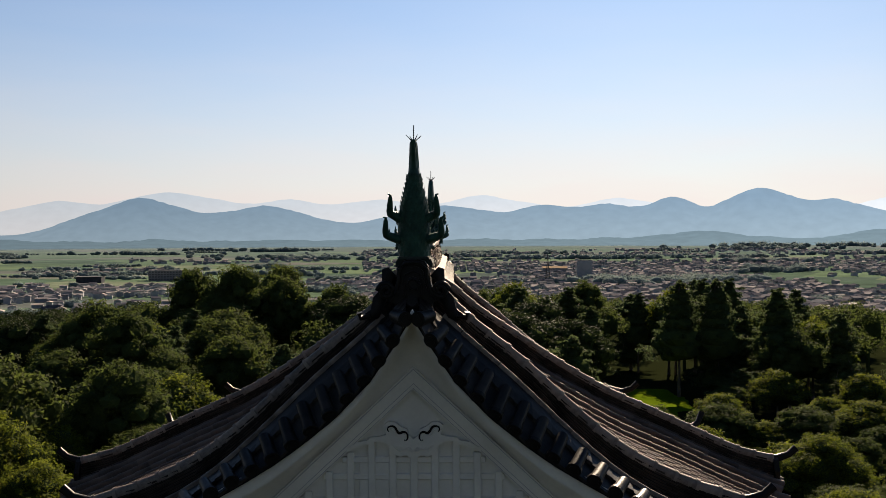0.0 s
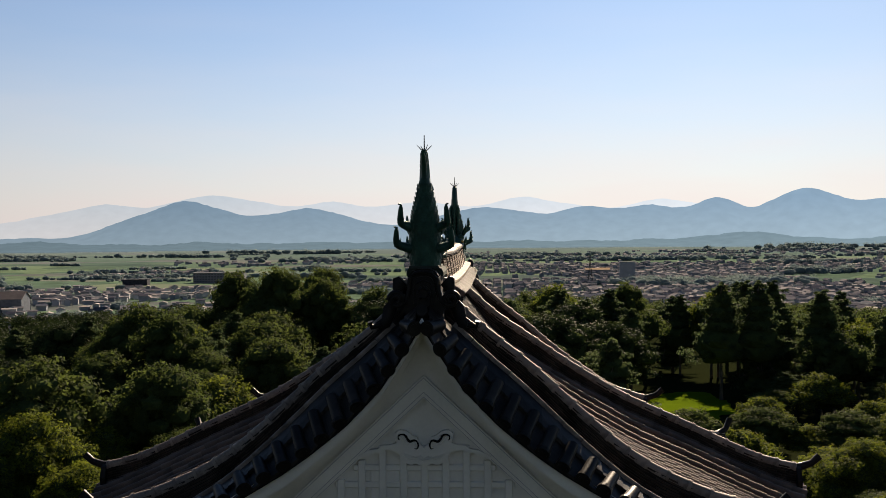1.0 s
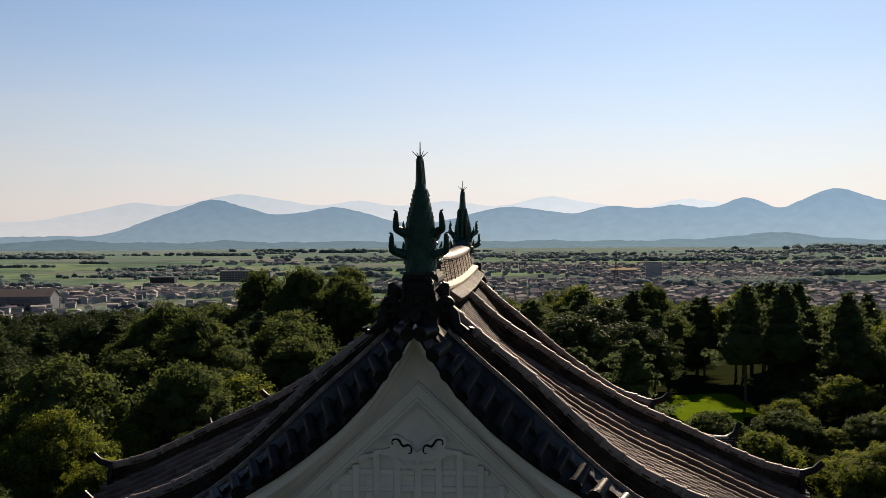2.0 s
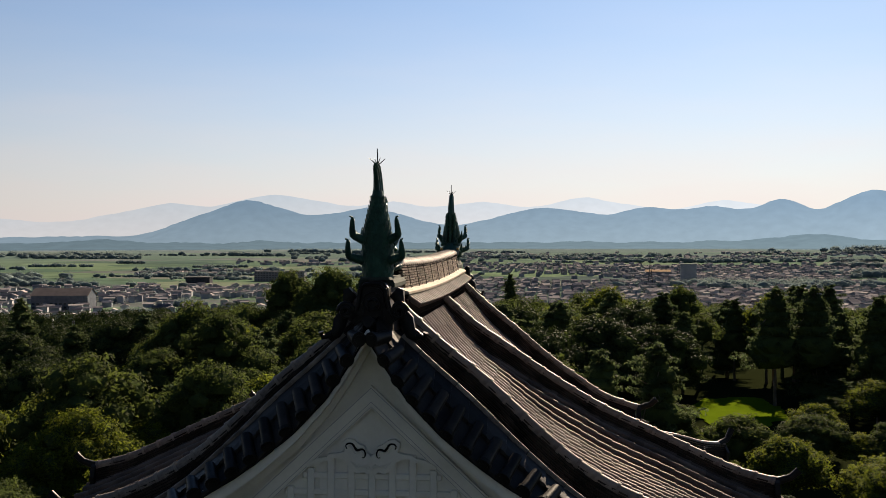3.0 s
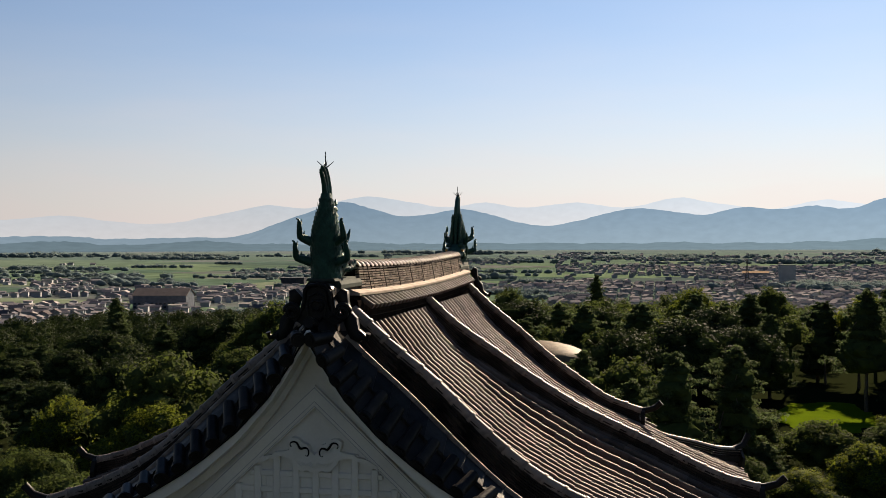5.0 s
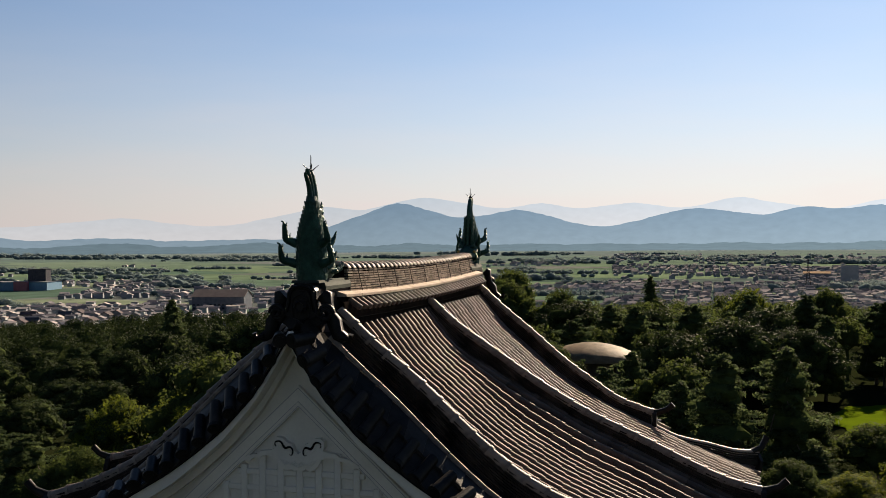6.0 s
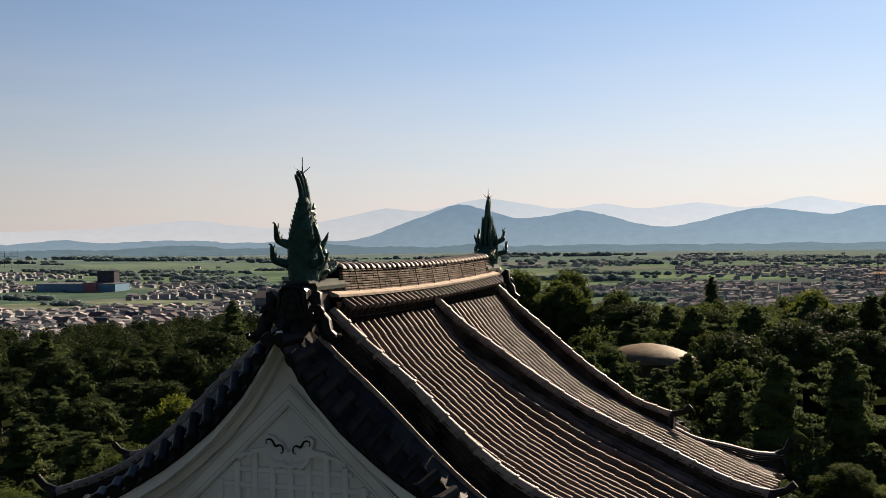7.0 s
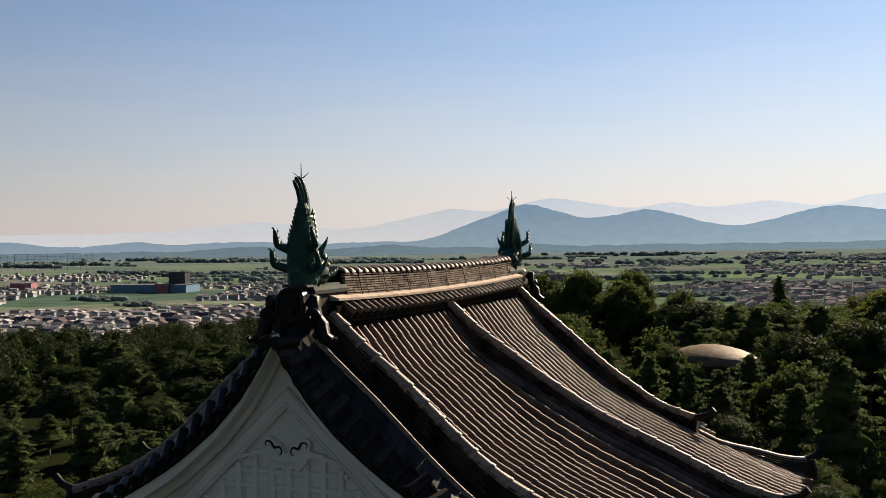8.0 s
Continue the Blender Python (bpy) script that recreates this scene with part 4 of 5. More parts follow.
                rad.append(0.058 * (1 - u) ** 0.6 + 0.016)
            pts.append((pts[-1][0] + sx * 0.035, pts[-1][1], pts[-1][2] + 0.012))
            rad.append(0.012)
            fin.tube(pts, rad, 8)
            for q in (3, 5, 7):
                x, y, zz = pts[q]
                fin.tube([(x, y, zz), (x - sx * 0.01, y + g * 0.05, zz + 0.05), (x - sx * 0.015, y + g * 0.07, zz + 0.11)], [0.035, 0.022, 0.006], 6)
            part("side_fin", fin.mesh("side_fin", BRONZE, True), BRONZE, f)
            back = Soup()
            pts = [(sx * (0.20 + 0.10 * math.sin(u * 1.5)), g * (0.10 + 0.22 * u), z - 0.06 + 0.26 * u ** 1.5) for u in np.linspace(0, 1, 7)]
            back.tube(pts, [0.07, 0.065, 0.055, 0.045, 0.035, 0.022, 0.008], 8)
            part("rear_fin", back.mesh("rear_fin", BRONZE, True), BRONZE, f)
    # head: snout, jaws, brows, whiskers
    h = Soup()
    rows = []
    for y, w, z, tall in ((0.15, 0.25, 0.25, 0.28), (0.34, 0.25, 0.23, 0.26), (0.50, 0.22, 0.20, 0.22), (0.62, 0.17, 0.16, 0.17), (0.70, 0.09, 0.13, 0.10)):
        rows.append([Vector((w * math.cos(a), g * y, z + tall * math.sin(a))) for a in np.linspace(0, 2 * math.pi, 14, endpoint=False)])
    h.grid(rows, True)
    h.cap(rows[-1])
    for sx in (-1, 1):
        h.tube([(sx * 0.10, g * 0.42, 0.44), (sx * 0.17, g * 0.45, 0.46), (sx * 0.22, g * 0.38, 0.42)], [0.03, 0.055, 0.03], 8)
        h.tube([(sx * 0.12, g * 0.34, 0.44), (sx * 0.17, g * 0.40, 0.54), (sx * 0.18, g * 0.36, 0.62)], [0.05, 0.035, 0.008], 8)
        for k in range(4):
            a = 0.05 + 0.09 * k
            h.tube([(sx * 0.20, g * (0.30 + 0.08 * k), 0.12), (sx * 0.27, g * (0.36 + 0.08 * k), 0.16), (sx * 0.29, g * (0.38 + 0.09 * k), 0.10 + a * 0.5), (sx * 0.25, g * (0.42 + 0.09 * k), 0.16 + a * 0.4)], [0.04, 0.032, 0.025, 0.010], 7)
    part("head", h.mesh("head", BRONZE, True), BRONZE, f)
    for sx in (-1, 1):
        e = bmesh.new()
        bmesh.ops.create_icosphere(e, subdivisions=2, radius=0.04, matrix=Matrix.Translation((sx * 0.205, g * 0.48, 0.32)))
        part("eye", e, GOLD, f, "worn gilt eye", True)
    sp = Soup()
    top = Vector((0, 0, 1.66))
    sp.tube([(0, 0, 1.35), top, (0, 0, 1.99)], [0.016, 0.012, 0.007], 6)
    for a in range(4):
        c, d = math.cos(a * math.pi / 2 + 0.5), math.sin(a * math.pi / 2 + 0.5)
        sp.tube([(0, 0, 1.73), (0.05 * c, 0.05 * d, 1.77), (0.13 * c, 0.13 * d, 1.84)], [0.012, 0.009, 0.004], 5)
    part("bird_spike", sp.mesh("bird_spike", IRON), IRON, f, "thin iron bird spikes")
    return f


def body():
    """Walls under the eaves, down to the hill."""
    b = Soup()
    o = 0.25
    b.prism([(-5.4, -0.3), (5.4, -0.3), (5.4, LONG + 0.3), (-5.4, LONG + 0.3)], 2, -29.5, -5.6)
    part("wall", b.mesh("wall", PLASTER), PLASTER, keep, "plain white wall below the roof")
    for front in (True, False):
        y0, y1 = (-0.45, FRONT) if front else (LONG + 0.45, BACK)
        s = Soup()
        def z_at(x, t):
            return -5.03 - 0.62 * t ** 0.9 - 0.15 * smooth_step(3.5, 7.4, abs(x)) * t
        for k in range(-25, 26):
            x = k * PITCH
            t0 = max(0.0, (abs(x) - 4.9) / (EAVE - 4.9))
            if t0 < 0.93:
                pts = [Vector((x, y0 + (y1 - y0) * t, z_at(x, t))) for t in np.linspace(t0, 1, 6)]
                for a, c in zip(pts, pts[1:]):
                    joined(s, roll_tile, place(a, c, UP, (c - a).length / STEP))
        rows = [[Vector((x * (4.95 + (EAVE - 4.95) * t) / EAVE, y0 + (y1 - y0) * t, z_at(x, t) - 0.05)) for x in np.linspace(-EAVE, EAVE, 30)] for t in np.linspace(0, 1, 6)]
        s.grid(rows)
        tagged(part("skirt_roof", s.mesh("skirt_roof", TILE_JOINED), TILE_JOINED, keep, "lower tiled skirt of the roof"), kind="stuff")


body()
for front in (True, False):
    gable(front)
    demon_tile(front)
    ridge_block(front)
    ridge_fish(front)
    for side in (-1, 1):
        verge(side, front)
        hip_ridge(side, front)
main_ridge()
for side in (-1, 1):
    descending_ridge(side, RIDGE_NEAR, 0.30, 5.15, 9, "ridge of stacked tiles running down beside the gable")
    descending_ridge(side, RIDGE_MID, 0.42, 7.2, 9, "ridge of stacked tiles running down the slope")
    descending_ridge(side, RIDGE_FAR, 0.30, 4.75, 9, "ridge of stacked tiles running down beside the gable")


# ---- trees ----
class Leaves:
    """Many small leaves gathered for one mesh, three corners each."""

    def __init__(self, seed):
        self.rng, self.corners = np.random.default_rng(seed), []

    def spray(self, points, normals, length, width):
        """Leaves at the points, roughly facing along the normals, each turned its own way."""
        r, n = self.rng, len(points)
        side = np.cross(normals, r.normal(size=(n, 3)))
        side /= np.linalg.norm(side, axis=1, keepdims=True) + 1e-9
        other = np.cross(normals, side)
        l = length * r.uniform(0.6, 1.4, (n, 1))
        w = width * r.uniform(0.6, 1.3, (n, 1))
        self.corners.append(np.stack([points - side * l + other * w, points + side * l - normals * w * 0.4, points - side * l * 0.7 - other * w], 1))

    def shell(self, centre, radius, count, length, width, flat=0.8, rise=0.35, inner=0.70):
        """Leaves over a lumpy, ragged bough."""
        r = self.rng
        d = r.normal(size=(count, 3)) + (0, 0, rise)
        d /= np.linalg.norm(d, axis=1, keepdims=True)
        k = r.uniform(0, 6.28, 6)
        lump = 1 + 0.13 * np.sin(d[:, 0] * 4.1 + k[0]) * np.sin(d[:, 1] * 4.7 + k[1]) + 0.10 * np.sin(d[:, 2] * 7.3 + k[2]) * np.sin(d[:, 0] * 8.9 + k[3]) + 0.07 * np.sin(d[:, 1] * 15 + k[4]) * np.sin(d[:, 2] * 13 + d[:, 0] * 9 + k[5])
        depth = inner + (1.04 - inner) * r.uniform(0, 1, count) ** 0.55
        p = np.array(centre) + d * (lump * depth * radius)[:, None] * (1, 1, flat)
        n = d + r.normal(size=(count, 3)) * 0.42 + (0, 0, 0.35)
        n /= np.linalg.norm(n, axis=1, keepdims=True)
        self.spray(p, n, length, width)

    def mesh(self, name, mat):
        c = np.concatenate(self.corners)
        me = bpy.data.meshes.new(name)
        k = len(c)
        me.vertices.add(3 * k)
        me.vertices.foreach_set("co", c.reshape(-1).astype(np.float32))
        me.loops.add(3 * k)
        me.loops.foreach_set("vertex_index", np.arange(3 * k, dtype=np.int32))
        me.polygons.add(k)
        me.polygons.foreach_set("loop_start", np.arange(0, 3 * k, 3, dtype=np.int32))
        me.materials.append(mat)
        me.update(calc_edges=True)
        me.validate()
        return me


def trunk_mesh(name, height, radius, limbs, rng):
    s = Soup()
    lean = Vector((rng.uniform(-0.4, 0.4), rng.uniform(-0.4, 0.4), 0))
    pts = [Vector((0, 0, -1.5)) + lean * (u * u) * height * 0.1 + UP * (height + 1.5) * u for u in np.linspace(0, 1, 6)]
    s.tube(pts, [radius * (1.35 - 1.2 * u) if u else radius * 1.6 for u in np.linspace(0, 1, 6)], 8)
    for tip in limbs:
        a = pts[3].lerp(pts[5], rng.uniform(0, 0.8))
        m = a.lerp(tip, 0.5) + Vector((0, 0, -0.4))
        s.tube([a, m, tip], [radius * 0.45, radius * 0.28, radius * 0.1], 6)
    return s.mesh(name, BARK, True)


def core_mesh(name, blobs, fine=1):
    """Blobs added inside the crown to block sight through it, coloured as shaded foliage."""
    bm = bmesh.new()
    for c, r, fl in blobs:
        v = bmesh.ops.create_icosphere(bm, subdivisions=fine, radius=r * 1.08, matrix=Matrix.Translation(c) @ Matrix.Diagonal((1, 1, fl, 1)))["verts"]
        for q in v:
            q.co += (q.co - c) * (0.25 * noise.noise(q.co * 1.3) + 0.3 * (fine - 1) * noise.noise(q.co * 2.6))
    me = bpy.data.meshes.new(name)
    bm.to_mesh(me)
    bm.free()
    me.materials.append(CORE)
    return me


def broad_tree(seed, height, spread, mat, label, near=True):
    """A broad domed crown of many overlapping boughs, each covered in small leaves."""
    rng = random.Random(seed)
    t = thing("broadleaf_tree", (0, 0, 0), label, "tree", "trees on the castle hill")
    boughs = []
    count = 30
    for i in range(count):
        a, u = i * 2.4 + rng.uniform(-0.5, 0.5), (i + 0.5) / count
        z = height * (0.36 + 0.52 * u ** 0.85)
        r = spread * math.sqrt(max(0.03, 1 - (u * 0.99) ** 2)) * rng.uniform(0.58, 0.90)
        boughs.append((Vector((r * math.cos(a), r * math.sin(a), z + rng.uniform(-0.6, 0.6))), spread * rng.uniform(0.22, 0.38)))
    boughs.append((Vector((0, 0, height * 0.89)), spread * 0.34))
    leaves = Leaves(seed)
    size = 0.125 if near else 0.185
    for c, r in boughs:
        area = (r / (spread * 0.3)) ** 2
        leaves.shell(c, r, int((500 if near else 175) * area), size, size * 0.62, 0.78)
        for k in range(4):
            # loose sprigs that break the outline
            a = rng.uniform(0, 6.28)
            p = c + Vector((math.cos(a) * r * 0.8, math.sin(a) * r * 0.8, r * rng.uniform(0.2, 0.75)))
            leaves.shell(p, r * rng.uniform(0.22, 0.36), 44 if near else 16, size, size * 0.6, 0.8, inner=0.3)
    part("crown", leaves.mesh("crown", mat), mat, t)
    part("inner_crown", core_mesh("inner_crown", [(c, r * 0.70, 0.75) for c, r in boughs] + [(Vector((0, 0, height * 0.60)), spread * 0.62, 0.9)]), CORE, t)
    part("trunk", trunk_mesh("trunk", height * 0.72, 0.035 * height * 0.5, [c for c, r in boughs[::3]], rng), BARK, t)
    return t


def pine_tree(seed, height, spread, mat, label, bare=0.3, near=True, power=0.5, levels=15):
    """A straight stem with flat, ragged layers of needle tufts."""
    rng = random.Random(seed)
    t = thing("pine_tree", (0, 0, 0), label, "tree", "trees on the castle hill")
    leaves, tips, blobs = Leaves(seed), [], []
    size = 0.16 if near else 0.24
    for i in range(levels):
        u = i / (levels - 1)
        z = height * (bare + (0.98 - bare) * u)
        reach = (spread * (1 - u) ** power * (0.82 + 0.2 * math.sin(i * 2.3)) + 0.75) * rng.uniform(0.78, 1.15)
        for k in range(7):
            a = i * 1.7 + k * 0.898 + rng.uniform(-0.35, 0.35)
            out = reach * rng.uniform(0.55, 1.12)
            tip = Vector((out * math.cos(a), out * math.sin(a), z + rng.uniform(-0.75, 0.75) - 0.10 * out))
            if k % 2:
                tips.append(tip)
            for q in (0.42, 0.70, 0.98):
                p = Vector((tip.x * q, tip.y * q, tip.z + 0.1 * q + rng.uniform(-0.15, 0.15)))
                leaves.shell(p, (0.32 + 0.17 * out * (1.1 - 0.4 * q)) * rng.uniform(0.8, 1.2), 60 if near else 32, size, size * 0.48, 0.45, 0.6, 0.25)
        blobs.append((Vector((rng.uniform(-0.5, 0.5), rng.uniform(-0.5, 0.5), z - 0.2)), reach * rng.uniform(0.45, 0.62), 0.55))
    part("crown", leaves.mesh("crown", mat), mat, t)
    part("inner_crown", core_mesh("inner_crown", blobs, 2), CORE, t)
    part("trunk", trunk_mesh("trunk", height * 0.97, 0.24, tips[::3], rng), BARK, t)
    return t


SHAPES = [(broad_tree, 11, 13.0, 5.6, LEAF, "dense dark green broadleaf tree with a rounded crown"), (broad_tree, 12, 15.0, 6.2, LEAF, "tall dense green broadleaf tree with a lumpy crown"),
          (broad_tree, 13, 11.5, 5.2, LEAF_BRIGHT, "yellow green broadleaf tree with a wide crown"), (broad_tree, 14, 14.0, 5.0, LEAF, "dark green broadleaf tree with an uneven crown"),
          (pine_tree, 21, 17.5, 5.4, NEEDLE, "tall dark green pine with layered boughs", 0.42), (pine_tree, 22, 15.0, 4.6, NEEDLE, "dark pine with a broad ragged crown", 0.2),
          (broad_tree, 15, 12.5, 5.4, LEAF_SHADED, "dark evergreen oak with a dense lumpy crown")]
FINE = [make(*how, near=True) for make, *how in SHAPES]
COARSE = [make(*how, near=False) for make, *how in SHAPES]
BROAD, PINE, SHADED = [0, 1, 2, 3], [4, 5], [6]


def plant(kind, x, y, top, size=1.0, turn=None):
    """Sets a tree so that its crown reaches the height top; the nearest ones have the smallest leaves."""
    g = ground_z(x, y)
    model = (FINE if math.hypot(x - 5, y + 15) < 108 else COARSE)[kind]
    k = (top - g) / (SHAPES[kind][2] * 1.02)
    wide = k * size * (1 + 1.3 * max(0.0, 0.8 - k))
    model.scale = (wide, wide, k)
    copy_thing(model, pose(x, y, g, 0, 0, random.uniform(0, 360) if turn is None else turn))
    model.scale = (1, 1, 1)


# the trees that stand out
for model, x, y, top, size in (
        (BROAD[2], -40, 73, -15.0, 1.0), (BROAD[0], -43, 82, -11.0, 1.0), (BROAD[1], -34, 91, -12.5, 1.0), (BROAD[0], -54, 142, -9.6, 1.0), (BROAD[3], -45, 128, -10.0, 1.0),
        (BROAD[1], -43, 190, -5.0, 0.78), (BROAD[3], -53, 196, -6.2, 0.9), (BROAD[0], -34, 192, -7.6, 0.8), (BROAD[2], -58, 88, -17.0, 1.0), (SHADED[0], -70, 150, -13.0, 1.0),
        (SHADED[0], -94, 164, -18.5, 1.0), (PINE[1], -102, 146, -18.5, 1.0), (PINE[0], -118, 207, -13.5, 1.0), (BROAD[1], -40, 224, -6.0, 0.8), (BROAD[0], -23, 194, -9.5, 0.8),
        (PINE[1], 3.5, 170, -11.5, 1.0), (PINE[1], 7, 92, -11.5, 1.0), (PINE[1], 14, 104, -12.0, 1.0), (BROAD[2], 14, 219, -10.6, 0.8), (BROAD[0], 29, 213, -10.0, 0.8),
        (BROAD[2], 44, 189, -10.2, 0.8), (PINE[0], 38.4, 160, -8.2, 0.95), (PINE[0], 44.5, 160, -8.0, 0.95), (PINE[0], 54, 157, -9.4, 1.0), (PINE[0], 37, 191, -12.0, 0.9), (PINE[0], 48, 190, -9.4, 0.9), (PINE[0], 51, 176, -8.6, 0.85), (PINE[0], 47, 180, -8.8, 0.9), (PINE[1], 64, 190, -12.0, 1.0),
        (PINE[0], -11, 290, -10.6, 0.75), (PINE[1], -15.5, 116, -14.6, 0.85), (PINE[1], -4, 121, -14.6, 0.9), (PINE[1], -14.5, 126, -15.4, 0.7), (PINE[1], -10.5, 114, -15.6, 0.6), (BROAD[0], -5.0, 113, -18.4, 0.7), (BROAD[3], -17, 121, -15.8, 0.7), (BROAD[0], -9, 112, -18.6, 0.9), (PINE[1], -19, 126, -14.6, 0.8), (PINE[1], 62, 172, -10.5, 0.9), (BROAD[2], 60, 120, -22.0, 1.0), (BROAD[0], 50, 105, -22.5, 1.0), (BROAD[3], 44, 96, -22.0, 1.0), (BROAD[2], 38, 110, -22.8, 1.0)):
    plant(model, x, y, top, size)

# the wood that fills the rest of the hill
rng = random.Random(5)
taken = []


def kept_clear(x, y):
    # The strip past y 160 is kept treeless to let sun onto the lawn.
    return 21 < x < 40 and 128 < y < 160 or 27 < x < 42 and 160 <= y < 178 or math.hypot(x + 11, y - 137) < 9


def free(x, y, gap):
    b = math.degrees(math.atan2(x - 5, y + 15))
    if not -54 < b < 30 or kept_clear(x, y):
        return False
    return all(math.hypot(x - p, y - q) > gap for p, q in taken)


def canopy(x, y):
    """How high the wood reaches."""
    if x > 12 and y < 146:
        return -20.0 - 2.5 * smooth_step(90, 140, y) * smooth_step(50, 40, x)
    return -17.0 + 5.5 * smooth_step(80, 180, y) - 5.0 * smooth_step(-45, -120, x) - 6.0 * smooth_step(-110, -220, x) - 3.0 * smooth_step(40, 110, x) - 10 * smooth_step(230, 330, math.hypot(x, y))


tries = 0
while len(taken) < 205 and tries < 12000:
    tries += 1
    d, b = rng.uniform(62, 215), radians(rng.uniform(-52, 27))
    x, y = 5 + d * math.sin(b), -15 + d * math.cos(b)
    if not free(x, y, 6.4):
        continue
    taken.append((x, y))
    # Trees with shade in their leaf colour fill the wood's left and middle.
    model = rng.choice(SHADED * 3 + PINE) if x < -62 else rng.choice(BROAD + BROAD + PINE) if x <= -25 else rng.choice(BROAD + SHADED * 4 + PINE * 3) if -25 < x < 22 else rng.choice(BROAD[1:3] + PINE * 4) if y > 140 else rng.choice(BROAD + BROAD[2:3] * 4)
    plant(model, x, y, canopy(x, y) + rng.uniform(-2.5, 1.2), rng.uniform(0.95, 1.25))


def far_wood():
    """The hill's farther trees, as one joined wood."""
    s, dark, dim = Leaves(31), Leaves(32), bmesh.new()
    count = tries = 0
    while count < 420 and tries < 20000:
        tries += 1
        d, b = rng.uniform(185, 400), radians(rng.uniform(-54, 30))
        x, y = 5 + d * math.sin(b), -15 + d * math.cos(b)
        if not free(x, y, 6.0) or ground_z(x, y) < -46:
            continue
        taken.append((x, y))
        count += 1
        top = canopy(x, y) - 1.5 + rng.uniform(-2.5, 1.5)
        top = max(top, ground_z(x, y) + 7)
        r = rng.uniform(3.6, 5.2)
        tall = rng.random() < 0.35
        for k in range(9):
            a, u = k * 2.4, (k + 0.3) / 9
            out = r * 0.92 * (u if tall else math.sqrt(u))
            c = (x + out * math.cos(a), y + out * math.sin(a), top - r * 0.4 - (5.5 if tall else 2.8) * u * rng.uniform(0.7, 1.4))
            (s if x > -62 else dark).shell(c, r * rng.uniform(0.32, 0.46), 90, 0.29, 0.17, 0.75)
        bmesh.ops.create_icosphere(dim, subdivisions=1, radius=r * 0.62, matrix=Matrix.Translation((x, y, top - r - 0.6)) @ Matrix.Diagonal((1, 1, 1.15, 1)))
        bmesh.ops.create_cone(dim, segments=6, radius1=0.35, radius2=0.25, depth=9, matrix=Matrix.Translation((x, y, top - r - 5)))
    w = thing("far_wood", (0, 0, 0), "dense green wood of mixed trees covering the hill", "wood", kind="stuff")
    part("crown", s.mesh("crown", LEAF), LEAF, w)
    part("evergreen_crown", dark.mesh("evergreen_crown", LEAF_SHADED), LEAF_SHADED, w, "crowns with shade put into the leaf colour")
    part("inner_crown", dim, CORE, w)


far_wood()
for model in FINE + COARSE:
    for o in list(model.children) + [model]:
        bpy.data.objects.remove(o)


# ---- park on the hill ----
def lawn():
    """A clearing with a ragged edge."""
    s = Soup()
    rows = []
    for k in np.linspace(0, 1, 9):
        row = []
        for a in np.linspace(0, 2 * math.pi, 60, endpoint=False):
            r = k * (1 + 0.25 * noise.noise(Vector((math.cos(a), math.sin(a), 0)) * 2.5) + 0.12 * noise.noise(Vector((math.cos(a), math.sin(a), 3)) * 9))
            x, y = 31 + 7.5 * r * math.cos(a) + 2 * r * math.sin(a), 153 + 15 * r * math.sin(a)
            row.append(Vector((x, y, ground_z(x, y) + 0.12)))
        rows.append(row)
    s.grid(rows, True)
    tagged(part("lawn", s.mesh("lawn", GRASS, True)), "sunlit grass clearing between the trees", "lawn", kind="structure")


def round_hall():
    """A low round hall with a wide bark roof, half hidden by the trees."""
    h = thing("round_hall", (-11, 137, ground_z(-11, 137)), "low round hall with a glossy pale domed bark roof among trees", "building")
    g = -ground_z(-11, 137)
    s = Soup()
    prof = [(7.0, -17.3), (6.9, -17.0), (5.9, -16.3), (4.5, -15.7), (2.8, -15.25), (1.3, -15.0), (0.05, -14.95)]
    s.grid([[Vector((r * math.cos(a), r * math.sin(a), z + g)) for a in np.linspace(0, 2 * math.pi, 40, endpoint=False)] for r, z in prof], True)
    part("roof", s.mesh("roof", BARK_ROOF, True), BARK_ROOF, h)
    d = Soup()
    d.grid([[Vector((4.6 * math.cos(a), 4.6 * math.sin(a), z)) for a in np.linspace(0, 2 * math.pi, 24, endpoint=False)] for z in (-0.5, g - 17.0)], True)
    part("wall", d.mesh("wall", BARK), BARK, h)
    for k in range(8):
        a = k * math.pi / 4
        p = Soup()
        p.tube([(5.8 * math.cos(a), 5.8 * math.sin(a), -0.5), (5.8 * math.cos(a), 5.8 * math.sin(a), g - 17.0)], 0.2, 8)
        part("post", p.mesh("post", BARK), BARK, h)


BARK_ROOF = material("smooth weathered bark roof", (0.06, 0.042, 0.025), (0.18, 0.128, 0.074), 0.6, 1.0, 12, 0.5, 0.05, specular=0.03)
lawn()
round_hall()

# ---- town and fields ----
# House colours are shifted to blue: haze put into roofs and walls.
ROOFS = [material("grey glazed roof tiles", (0.036, 0.038, 0.048), (0.078, 0.078, 0.088), 0.6, 0.5, 4, 0.3, 0.03, spread=0.6, specular=0.03), material("brown roof tiles", (0.050, 0.041, 0.044), (0.092, 0.074, 0.075), 0.6, 0.5, 4, 0.3, 0.03, spread=0.6, specular=0.03),
         material("pale metal roof", (0.09, 0.097, 0.11), (0.17, 0.175, 0.19), 0.6, 0.5, 4, 0.1, 0.02, spread=0.6, specular=0.0)]
WALLS = [material("render, haze in colour", (0.12, 0.128, 0.150), (0.24, 0.242, 0.262), 0.8, 0.3, 5, 0.1, 0.01, spread=0.9, specular=0.0), material("grey cladding, haze in colour", (0.085, 0.095, 0.115), (0.16, 0.172, 0.195), 0.75, 0.3, 5, 0.1, 0.01, spread=0.9, specular=0.0)]
